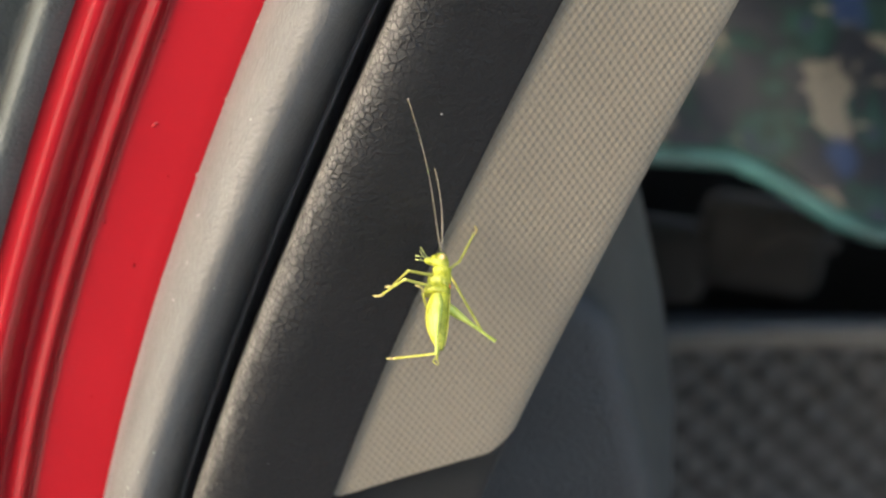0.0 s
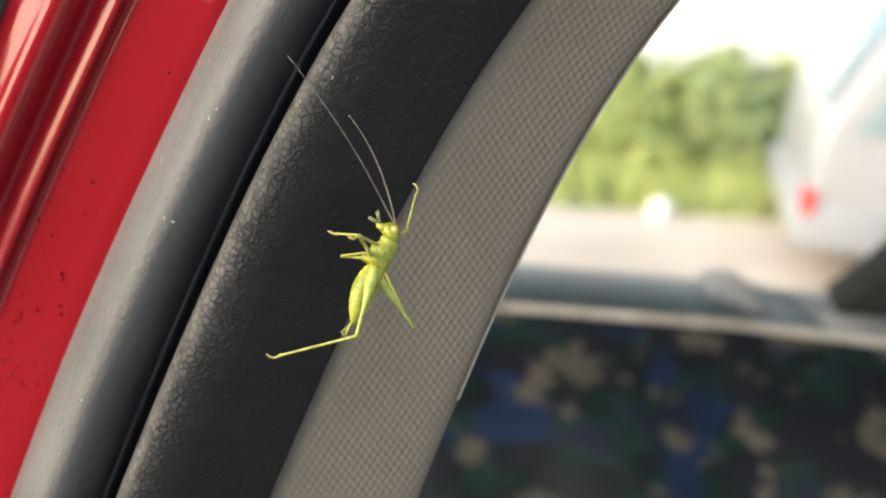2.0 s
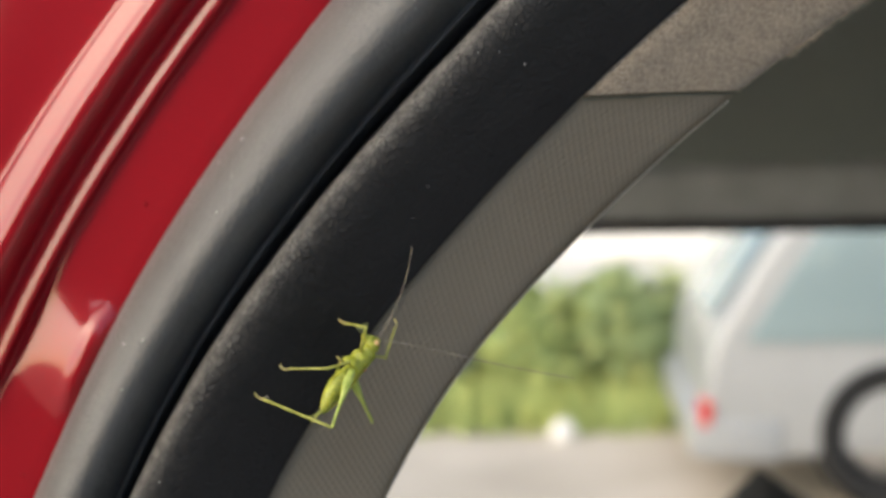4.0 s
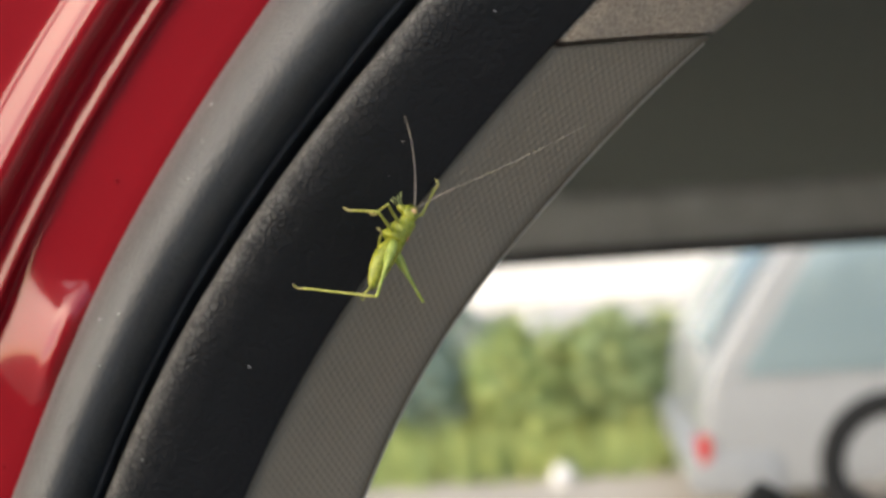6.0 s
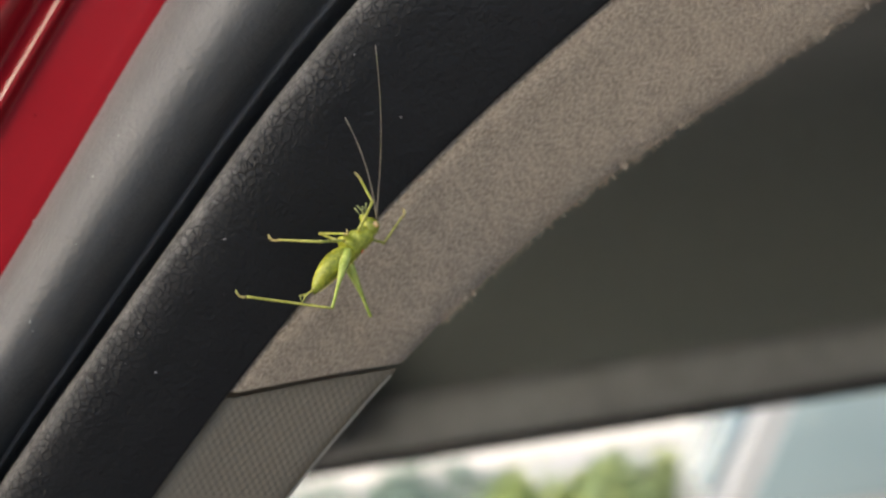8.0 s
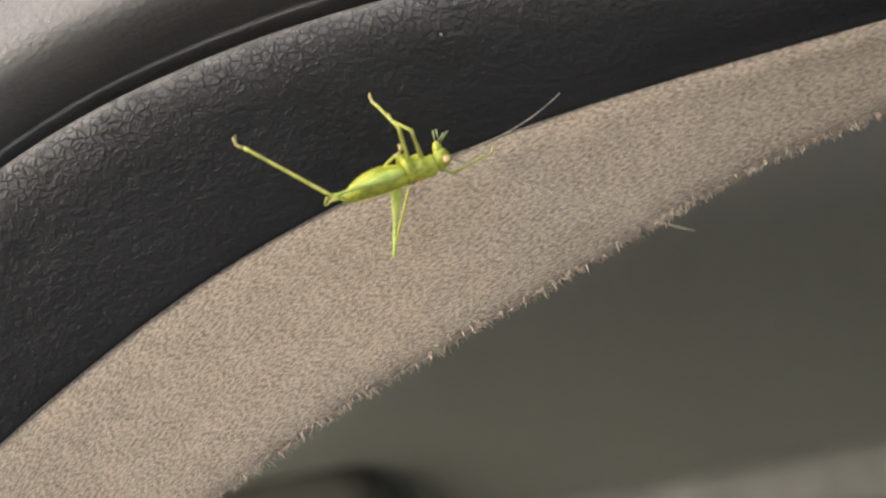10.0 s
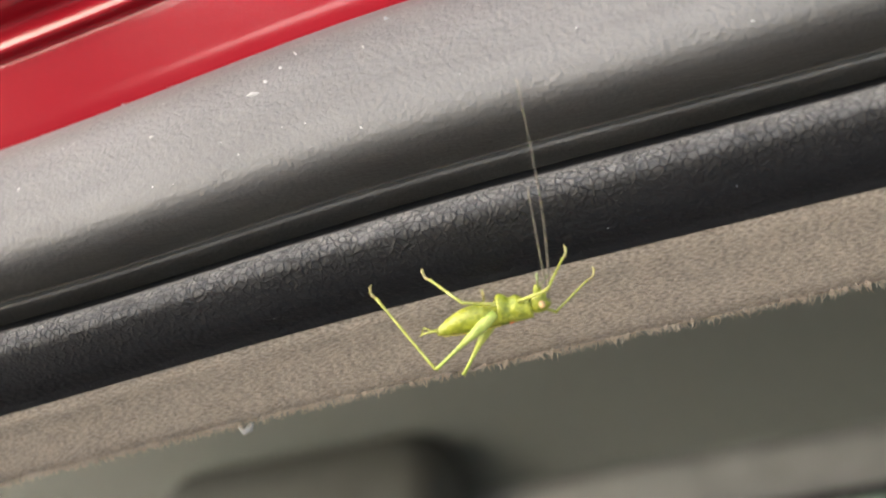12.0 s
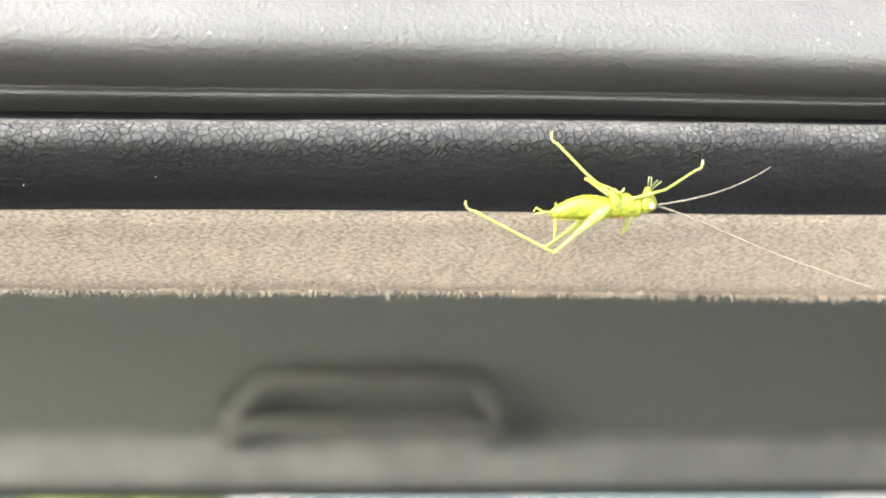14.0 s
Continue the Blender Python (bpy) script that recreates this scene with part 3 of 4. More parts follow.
part("far_side", extrude([(-1.5, 0.25), (2.3, 0.25), (2.3, 1.08), (-1.5, 0.9)], 1.205, 1.24, 0.015), RED, car, "red far side")


def wheel(x, y, r, parent, width_=0.19):
    bm = bmesh.new()
    prof = [(r * 0.62, -width_ / 2), (r * 0.93, -width_ / 2), (r, -width_ * 0.3), (r, width_ * 0.3), (r * 0.93, width_ / 2), (r * 0.62, width_ / 2)]
    n = 28
    rings = [[bm.verts.new((q * math.cos(2 * math.pi * k / n), w, q * math.sin(2 * math.pi * k / n))) for q, w in prof] for k in range(n)]
    for k in range(n):
        for j in range(len(prof)):
            bm.faces.new((rings[k][j], rings[(k + 1) % n][j], rings[(k + 1) % n][(j + 1) % len(prof)], rings[k][(j + 1) % len(prof)]))
    w = part("wheel", bm, BLACK, parent, "black tyre", m=pose(x, y, r))
    bm = bmesh.new()
    bmesh.ops.create_cone(bm, cap_ends=True, segments=24, radius1=r * 0.62, radius2=r * 0.55, depth=width_ * 0.9, matrix=pose(0, 0, 0, 90))
    part("rim", bm, plain("wheel_silver", (0.5, 0.5, 0.5), 0.35, 0.1, 20, 0.05, 0.8), w, "silver wheel rim")


for x in (-0.95, 1.75):
    for y in (0.17, 1.08):
        wheel(x, y, 0.30, car)

# ---- outside ----
def road_ground():
    m = material("sandy_road", (0.42, 0.36, 0.28), 0.9)
    n = Nodes(m)
    v = n.coord("Object")
    f = n.noise(v, 1.3, 5)
    n.color(n.ramp(f, [(0.3, (0.38, 0.33, 0.26)), (0.7, (0.50, 0.44, 0.36))]))
    n.bump(n.noise(v, 30, 4), 0.4, 0.01)
    return m


bm = bmesh.new()
bmesh.ops.create_grid(bm, x_segments=60, y_segments=60, size=300)
tagged(part("ground", bm, road_ground()), "pale sandy road and bare verge in sun", "ground", kind="structure")


def bounce_strip():
    m = material("bounce_grey", (0.10, 0.10, 0.098), 0.9)
    n = Nodes(m)
    v = n.coord("Object")
    n.color(n.ramp(n.noise(v, 2.2, 5), [(0.3, (0.23, 0.227, 0.215)), (0.7, (0.30, 0.296, 0.28))]))
    n.bump(n.noise(v, 160, 3), 0.5, 0.004)
    return m


# unseen grey strip, added to set the bounce light on the door opening
bm = bmesh.new()
box(bm, (24, 3.2, 0.03), (0, 0.0, -0.007), 0.004, 1)
tagged(part("pavement", bm, bounce_strip()), "added unseen grey strip under the red car for bounce light", "pavement", kind="structure")

bm = bmesh.new()
box(bm, (40, 6.0, 0.03), (0, 13.95, -0.006), 0.004, 1)
tagged(part("forecourt", bm, plain("pale_concrete", (0.58, 0.56, 0.53), 0.9, 0.1, 2, 0.2)), "pale concrete forecourt before the white house", "pavement", kind="structure")


def leafy(name, low, high):
    m = material(name, high, 0.55, 0, 0.4)
    n = Nodes(m)
    g = n.t.nodes.new("ShaderNodeNewGeometry")
    n.color(n.ramp(g.outputs["Random Per Island"], [(0.0, low), (0.6, high), (1.0, (high[0] * 1.5, high[1] * 1.25, high[2]))]))
    n.b.inputs["Transmission Weight"].default_value = 0.0
    n.b.inputs["Subsurface Weight"].default_value = 0.0
    return m


LEAF = leafy("bush_leaf", (0.20, 0.26, 0.11), (0.29, 0.37, 0.16))
LEAF2 = leafy("bright_leaf", (0.24, 0.31, 0.10), (0.34, 0.42, 0.15))
LEAF3 = leafy("blue_leaf", (0.18, 0.25, 0.19), (0.27, 0.35, 0.28))
BARK = plain("bark", (0.12, 0.09, 0.06), 0.9)


def foliage(count, spread, rnd, size):
    bm = bmesh.new()
    for i in range(count):
        a, b = rnd.uniform(0, 2 * math.pi), rnd.uniform(-0.25, 1)
        r = rnd.uniform(0.55, 1.0) ** 0.5 * (0.8 + 0.25 * math.sin(3 * a + 2 * b))
        c = Vector((math.cos(a) * spread[0] * r * math.sqrt(max(0, 1 - b * b)), math.sin(a) * spread[1] * r * math.sqrt(max(0, 1 - b * b)), spread[2] * (0.30 + 0.70 * b * r + 0.1)))
        d = Vector((rnd.gauss(0, 1), rnd.gauss(0, 1), rnd.gauss(0.3, 0.8))).normalized()
        e = d.orthogonal().normalized()
        l = size * rnd.uniform(0.6, 1.4)
        q = [c, c + d * l * 0.5 + e * l * 0.28, c + d * l, c + d * l * 0.5 - e * l * 0.28]
        bm.faces.new([bm.verts.new(p) for p in q])
    return bm


def bush(x, y, spread, leaf, seed, label):
    rnd = random.Random(seed)
    b = tagged(empty("bush", pose(x, y, 0)), label, "bush", "bushes along the road")
    for k in range(4):
        a = rnd.uniform(0, 6.3)
        part("stem", tube([(0, 0, -0.02), (math.cos(a) * 0.06, math.sin(a) * 0.06, spread[2] * 0.4), (math.cos(a) * spread[0] * 0.5, math.sin(a) * spread[1] * 0.5, spread[2] * 0.8)], [0.02, 0.014, 0.006], 6), BARK, b)
    part("crown", foliage(3600, spread, rnd, 0.062), leaf, b, smoothed=False)


bush(-1.55, 8.6, (0.75, 0.7, 0.75), LEAF3, 11, "blue-green leafy bush by the road")
bush(-0.75, 8.9, (0.60, 0.6, 0.72), LEAF3, 12, "blue-green leafy bush by the road")
bush(-0.15, 8.7, (0.55, 0.6, 0.62), LEAF2, 13, "bright green sunlit bush by the road")
bush(0.40, 8.6, (0.50, 0.5, 0.66), LEAF, 14, "green leafy bush by the road")
bush(1.0, 9.3, (0.6, 0.5, 0.60), LEAF2, 15, "bright green sunlit bush by the road")
bush(-2.6, 9.3, (0.8, 0.7, 0.85), LEAF, 16, "green leafy bush by the road")
bush(2.2, 10.5, (0.8, 0.6, 0.7), LEAF3, 17, "blue-green leafy bush by the road")


def grass(x0, x1, y0, y1, count, seed):
    rnd = random.Random(seed)
    bm = bmesh.new()
    for i in range(count):
        x, y = rnd.uniform(x0, x1), rnd.uniform(y0, y1)
        h, a = rnd.uniform(0.08, 0.28), rnd.uniform(0, 6.3)
        c = Vector((x, y, -0.01))
        e = Vector((math.cos(a), math.sin(a), 0)) * 0.012
        tip = c + Vector((rnd.gauss(0, 0.05), rnd.gauss(0, 0.05), h))
        bm.faces.new([bm.verts.new(p) for p in (c - e, c + e, tip)])
    return bm


tagged(part("verge_grass", grass(-4, 3, 7.55, 9.6, 14000, 21), LEAF2, smoothed=False), "bright green roadside grass in sun", "grass", kind="stuff")

STONE = plain("white_stone", (0.6, 0.6, 0.58), 0.8)
bm = bmesh.new()
bmesh.ops.create_icosphere(bm, subdivisions=3, radius=1)
for v in bm.verts:
    v.co = Vector((v.co.x * 0.065, v.co.y * 0.06, max(v.co.z, -0.3) * 0.08)) * (1 + 0.18 * noise.noise(v.co * 2.3))
tagged(part("white_stone", bm, STONE, m=pose(0.006, 7.45, 0.02)), "small white painted stone on the verge", "stone")

hut = tagged(empty("roadside_hut", pose(0.98, 9.9, 0)), "small orange-brown hut with a dark roof", "hut")
part("wall", extrude([(-0.16, -0.02), (0.20, -0.02), (0.20, 0.46), (-0.16, 0.46)], 0, 0.3, 0.004), plain("orange_render", (0.72, 0.40, 0.20), 0.8), hut, "orange rendered wall")
part("roof", extrude([(-0.26, 0.455), (0.26, 0.455), (0.0, 0.53)], -0.05, 0.35, 0.004), plain("brown_tiles", (0.16, 0.07, 0.05), 0.8), hut, "dark brown roof")

house = tagged(empty("white_house", pose(0, 17, 0)), "long white rendered house beyond the bushes", "house")
WHITE = plain("white_render", (0.82, 0.80, 0.76), 0.8, 0.04, 3)
part("wall", extrude([(-9, -0.02), (9, -0.02), (9, 3.1), (-9, 3.1)], 0, 4, 0.01), WHITE, house)
part("roof", extrude([(-9.3, 3.1), (9.3, 3.1), (9.3, 3.3), (-9.3, 3.3)], -0.3, 4.3, 0.02), plain("grey_roof", (0.4, 0.38, 0.36), 0.8), house, "flat grey roof")
for x in (-6.2, -3.4, -0.9, 2.9, 5.6):
    w = part("window", extrude([(x - 0.45, 0.95), (x + 0.45, 0.95), (x + 0.45, 2.15), (x - 0.45, 2.15)], -0.03, 0.05, 0.008), plain("window_frame_white", (0.75, 0.75, 0.75), 0.5), house, "white framed window")
    part("pane", extrude([(x - 0.37, 1.03), (x + 0.37, 1.03), (x + 0.37, 2.07), (x - 0.37, 2.07)], -0.036, -0.026, 0.002), TINT, w, "dark glass pane")

# the pale car parked across the road
van = tagged(empty("parked_car", pose(0.52, 6.0, 0)), "silver-white hatchback parked across the road", "car")
SILVER = plain("silver_white_paint", (0.27, 0.28, 0.285), 0.3, 0.03, 10, 0.0)
part("body", extrude([(0.0, 0.28), (0.02, 0.58), (0.05, 0.70), (0.25, 1.02), (0.48, 1.32), (0.8, 1.42), (2.0, 1.45), (2.7, 0.98), (3.6, 0.86), (3.75, 0.5), (3.72, 0.25), (0.05, 0.20)], 0.0, 1.55, 0.05, 3), SILVER, van, "silver-white painted body")
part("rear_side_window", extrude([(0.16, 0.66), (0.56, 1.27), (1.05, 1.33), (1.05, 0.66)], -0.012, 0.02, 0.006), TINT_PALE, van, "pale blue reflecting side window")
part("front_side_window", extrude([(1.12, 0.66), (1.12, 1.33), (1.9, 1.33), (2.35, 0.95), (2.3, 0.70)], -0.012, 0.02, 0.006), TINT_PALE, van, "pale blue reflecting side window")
part("tail_light", extrude([(-0.012, 0.34), (0.035, 0.34), (0.04, 0.44), (-0.008, 0.44)], -0.015, 0.12, 0.008), plain("red_lens", (0.5, 0.03, 0.02), 0.2), van, "red tail light")
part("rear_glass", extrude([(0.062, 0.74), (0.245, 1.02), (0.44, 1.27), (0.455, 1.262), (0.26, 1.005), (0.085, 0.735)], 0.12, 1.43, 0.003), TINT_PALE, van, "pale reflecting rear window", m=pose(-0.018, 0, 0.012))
part("bumper", extrude([(-0.04, 0.22), (0.30, 0.20), (0.30, 0.36), (-0.04, 0.38)], -0.012, 1.56, 0.015), SILVER, van)
wheel(0.72, 0.09, 0.30, van)
wheel(3.0, 0.09, 0.30, van)
wheel(0.72, 1.45, 0.30, van)
wheel(3.0, 1.45, 0.30, van)

# plain unseen wall added behind the camera, to shade the opening and its reflections
tagged(part("shade_wall", extrude([(-0.92, -0.05), (0.30, -0.05), (0.30, 2.0), (-0.45, 2.0), (-0.45, 2.4), (-0.92, 2.4)], -1.25, -1.1, 0.01), plain("shade_wall_grey", (0.21, 0.205, 0.195), 0.9, 0.2, 3)), "added unseen grey wall that shades the door opening", "wall", kind="structure")


# ---- the bush cricket ----
def cuticle(name, lo, hi, rough=0.38):
    m = material(name, hi, rough, 0, 0.5)
    n = Nodes(m)
    v = n.coord("Object")
    mid = tuple(0.5 * (p + q) for p, q in zip(lo, hi))
    f = n.math("ADD", n.math("MULTIPLY", n.noise(v, 700, 4, 0.6), 0.7), n.math("MULTIPLY", n.noise(v, 2600, 2), 0.3))
    n.color(n.ramp(f, [(0.34, tuple(0.6 * c for c in lo)), (0.46, lo), (0.54, mid), (0.66, hi)]))
    n.bump(n.noise(v, 1300, 4, 0.65), 0.55, 0.0004)
    n.b.inputs["Subsurface Weight"].default_value = 0.12
    n.b.inputs["Subsurface Radius"].default_value = (0.6, 1.0, 0.1)
    n.b.inputs["Subsurface Scale"].default_value = 0.0006
    return m


GREEN = cuticle("green_cuticle", (0.215, 0.240, 0.016), (0.40, 0.41, 0.046))
PALE = cuticle("yellow_green_leg", (0.30, 0.31, 0.05), (0.42, 0.41, 0.10))
THIGH = cuticle("pale_green_thigh", (0.31, 0.38, 0.06), (0.45, 0.51, 0.12))
STRIPE = cuticle("yellow_stripe", (0.70, 0.62, 0.05), (0.80, 0.72, 0.10))
ORANGE = cuticle("orange_mark", (0.60, 0.10, 0.02), (0.75, 0.20, 0.04))
EYE = cuticle("buff_eye", (0.60, 0.36, 0.16), (0.70, 0.48, 0.24), 0.2)
BUFF = cuticle("buff_foot", (0.30, 0.25, 0.09), (0.42, 0.36, 0.14))
THREAD = cuticle("antenna_brown", (0.16, 0.14, 0.11), (0.26, 0.23, 0.18))


def loft(rings, sides=20):
    """A closed body from rings (x, centre z, half height, half width), in millimetres."""
    bm = bmesh.new()
    rows = []
    for x, zc, h, w in rings:
        rows.append([bm.verts.new(Vector((x, math.cos(2 * math.pi * k / sides) * w, zc + math.sin(2 * math.pi * k / sides) * h)) / 1000) for k in range(sides)])
    for a, b in zip(rows, rows[1:]):
        for k in range(sides):
            bm.faces.new((a[k], b[k], b[(k + 1) % sides], a[(k + 1) % sides]))
    bm.faces.new(rows[0])
    bm.faces.new(rows[-1][::-1])
    bmesh.ops.recalc_face_normals(bm, faces=bm.faces)
    return bm


GROW = Matrix.Diagonal((1.115, 1.0, 1.0, 1.0))
bug = tagged(empty("bush_cricket"), "pale green young bush cricket with long thread antennae", "insect")
rings = []
for i in range(91):
    t = i / 90
    x = -6.6 + 8.2 * t
    r = 1.66 * (0.05 + 0.95 * math.sin(math.pi * min(1.0, 0.03 + 0.80 * t)) ** 0.72)
    r *= 0.972 + 0.028 * abs(math.sin(t * 9 * math.pi)) ** 0.5
    rings.append((x, -r * 0.7 + 0.80, r * 1.0, r * 0.9))
part("abdomen", loft(rings), GREEN, bug, m=GROW)
rings = []
for i in range(22):
    t = i / 21
    x = 0.9 + 3.6 * t
    r = 1.98 - 0.66 * t + 0.10 * math.sin(t * 13)
    rings.append((x, -r * 0.8 + 0.9, r, r * 0.85))
part("thorax", loft(rings), GREEN, bug, m=GROW)
part("pronotum", loft([(1.9, 0.30, 0.62, 1.25), (2.0, 0.20, 0.95, 1.36), (3.2, 0.15, 0.92, 1.22), (4.4, 0.10, 0.85, 1.02), (4.6, 0.10, 0.6, 0.8)]), GREEN, bug, "green saddle-shaped pronotum", m=GROW)
head = part("head", loft([(4.3, -0.1, 0.55, 0.6), (4.6, -0.35, 1.0, 0.95), (5.1, -0.55, 1.30, 1.08), (5.7, -0.65, 1.35, 1.02), (6.2, -0.70, 1.15, 0.85), (6.6, -0.60, 0.75, 0.55), (6.85, -0.4, 0.3, 0.25)]), GREEN, bug, m=pose(0.0007, 0, 0))
part("face", loft([(5.0, -1.7, 0.5, 0.6), (5.3, -2.0, 0.8, 0.7), (5.7, -2.1, 0.75, 0.6), (6.0, -1.9, 0.5, 0.4)]), GREEN, head)
for side in (1, -1):
    bm = bmesh.new()
    bmesh.ops.create_uvsphere(bm, u_segments=14, v_segments=10, radius=0.00042, matrix=Matrix.Translation((0.00585, side * 0.00098, -0.00035)) @ Matrix.Diagonal((1, 0.7, 1.15, 1)))
    part("eye", bm, EYE, head, "buff bead-like eye")
    for dx, dz, bend in ((0.0, -1.9, 0.5), (1.0, -1.3, 0.7)):
        pts = [(5.7, side * 0.4, -2.3), (5.8 + dx * 0.5, side * 0.7, -2.3 + dz * 0.45), (5.9 + dx * 1.3, side * 1.2 * bend, -2.3 + dz)]
        part("palp", tube([Vector(p) / 1000 for p in pts], [0.00009, 0.00006, 0.00011], 8), plain("pale_palp", (0.22, 0.25, 0.09), 0.5), head, "pale palp with a knobbed tip")
part("back_stripe", loft([(-6.0, 1.10, 0.05, 0.12), (-4, 1.33, 0.06, 0.2), (0, 1.29, 0.06, 0.22), (2.2, 1.13, 0.06, 0.2), (4.4, 0.93, 0.06, 0.15)], 8), STRIPE, bug, "yellow stripe along the back", m=GROW)
for side in (1, -1):
    part("back_mark", loft([(1.9, 1.02, 0.16, 0.2), (2.15, 1.06, 0.2, 0.3), (2.6, 1.02, 0.16, 0.22)], 8), ORANGE, bug, "orange mark on the back", m=pose(0, side * 0.0004, 0))
    pts = [(-6.3, side * 0.35, 0.3), (-7.4, side * 0.5, 0.15), (-8.3, side * 0.5, -0.1 + 0.3 * side), (-8.9, side * 0.35, 0.5)]
    part("cercus", tube([Vector(p) / 1000 for p in pts], [0.0002, 0.00017, 0.00013, 0.00005], 8), PALE, bug, m=pose(-0.0007, 0, 0))


def antenna(points, n=30):
    out = []
    for i in range(n):
        t = i / (n - 1)
        a, b, c, d = [Vector(p) / 1000 for p in points]
        out.append(a * (1 - t) ** 3 + b * 3 * t * (1 - t) ** 2 + c * 3 * t * t * (1 - t) + d * t ** 3)
    return tube(out, [0.00014 - 0.00007 * i / (n - 1) for i in range(n)], 6)


feeler_far = part("antenna", antenna([(0, 0, 0), (6, -1, 0.5), (13, -1.5, 3.5), (31, -1, 5.5)]), THREAD, bug, "long brown thread antenna")
feeler_near = part("antenna", antenna([(0, 0, 0), (5, 1, -1.0), (10, 2.0, -2.4), (15, 2, -6.0)]), THREAD, bug, "long brown thread antenna")


def limb(name, length, r0, r1, mat, parent, thigh=False, label=""):
    """A leg piece along +x from its joint."""
    n = 12
    pts, radii = [], []
    for i in range(n):
        t = i / (n - 1)
        pts.append(Vector((length * t, 0, 0)) / 1000)
        swell = 1 + (1.9 * math.exp(-((t - 0.22) / 0.26) ** 2) if thigh else 0)
        knob = 0.35 * math.exp(-((t - 1) / 0.06) ** 2)
        radii.append(1.4 * (r0 + (r1 - r0) * t) * (swell + knob) / 1000)
    return part(name, tube(pts, radii, 10), mat, parent, label)


# hip in millimetres, thigh and shin length, side
LEGS = {
    "hind_near": ((0.6, 1.0, -0.5), 10.2, 12.0, 0.20, 0.15, True),
    "hind_far": ((0.6, -1.0, -0.5), 10.2, 12.0, 0.20, 0.15, True),
    "mid_near": ((1.8, 1.0, -1.3), 5.2, 6.2, 0.20, 0.14, False),
    "mid_far": ((1.8, -1.0, -1.3), 5.2, 6.2, 0.20, 0.14, False),
    "front_near": ((3.6, 0.8, -1.3), 5.0, 5.6, 0.19, 0.13, False),
    "front_far": ((3.6, -0.8, -1.3), 5.0, 5.6, 0.19, 0.13, False)}
JOINTS = {}
for key, (hip, l1, l2, r0, r1, thigh) in LEGS.items():
    f = limb("thigh", l1, r0, r1, THIGH if thigh else PALE, bug, thigh)
    s = limb("shin", l2, r1, r1 * 0.8, PALE, f)
    foot = [(l2, 0, 0), (l2 + 0.5, 0, 0.15), (l2 + 1.0, 0, 0.1), (l2 + 1.5, 0, -0.35), (l2 + 1.6, 0, -0.8)]
    part("foot", tube([Vector(p) / 1000 for p in foot], [0.00016, 0.00020, 0.00016, 0.00019, 0.00008], 8), BUFF, bug, "buff hooked foot").parent = f
    JOINTS[key] = (f, s, [c for c in f.children if c.name.startswith("foot")][0])


# ---- the way of the cricket (time, x, z, slope, turn of its head outwards) and of its legs (millimetres along and across its body) ----
BUG_ROWS = [
    (0, -0.1503, 1.3420, 99.4, 48),
    (0.5, -0.1440, 1.3767, 76.2, 34),
    (1, -0.1265, 1.4282, 66.3, 28),
    (1.5, -0.1191, 1.4431, 66.7, 26),
    (2, -0.1039, 1.4793, 67.4, 26),
    (2.5, -0.0905, 1.5082, 58.0, 26),
    (3, -0.0805, 1.5217, 47.2, 26),
    (3.5, -0.0799, 1.5224, 46.8, 26),
    (6, -0.0697, 1.5355, 54.9, 26),
    (6.5, -0.0593, 1.5481, 51.0, 26),
    (7, -0.0484, 1.5605, 44.6, 26),
    (7.5, -0.0353, 1.5703, 39.4, 26),
    (8, -0.0211, 1.5825, 37.3, 26),
    (8.5, -0.0008, 1.5972, 26.4, 26),
    (9, 0.0001, 1.5970, 30.8, 26),
    (9.5, 0.0380, 1.6205, 26.0, 26),
    (10, 0.0850, 1.6372, 10.0, 26),
    (10.5, 0.1350, 1.6420, 3.0, 26),
    (11, 0.1850, 1.6435, 1.0, 26),
    (11.5, 0.2299, 1.6447, -0.9, 26),
    (12, 0.2491, 1.6456, 0.6, 8),
    (12.5, 0.2734, 1.6464, 1.2, 0),
    (13, 0.3108, 1.6477, -2.7, 0),
    (13.5, 0.3206, 1.6499, 6.4, 0),
    (14, 0.3405, 1.6522, 3.0, 0),
]
HIND_NEAR = [
    (0, -7.2, 0.5, -9.2, -5.9),
    (0.5, -7.4, 2.5, -13.1, -5.8),
    (1, -7.3, 2.9, -13.9, -6.2),
    (1.5, -8.5, -0.4, -17.1, -6.1),
    (2, -7.5, 1.5, -15.1, -6.2),
    (2.5, -9.1, 0.8, -15.9, -6.1),
    (3, -6.3, 4.8, -9.9, -6.2),
    (3.5, -7.1, 4.1, -10.8, -6.7),
    (6, -8.0, 1.8, -12.3, -7.8),
    (6.5, -7.6, 3.9, -7.7, -8.2),
    (7, -8.7, -0.1, -15.2, -9.3),
    (7.5, -7.9, 3.8, -9.3, -9.0),
    (8, -8.2, 5.1, -13.7, -5.8),
    (8.5, -10.1, 4.6, -18.1, -6.4),
    (9, -9.7, 1.9, -16.2, -8.8),
    (11.5, -7.1, 4.3, -13.4, -6.5),
    (12, -8.4, 5.1, -14.2, -6.5),
    (12.5, -8.6, 4.2, -17.7, -6.1),
    (13, -8.9, 5.0, -19.5, -4.3),
    (13.5, -10.2, 1.2, -19.8, -8.7),
    (14, -9.6, 6.7, -17.4, -0.2),
]
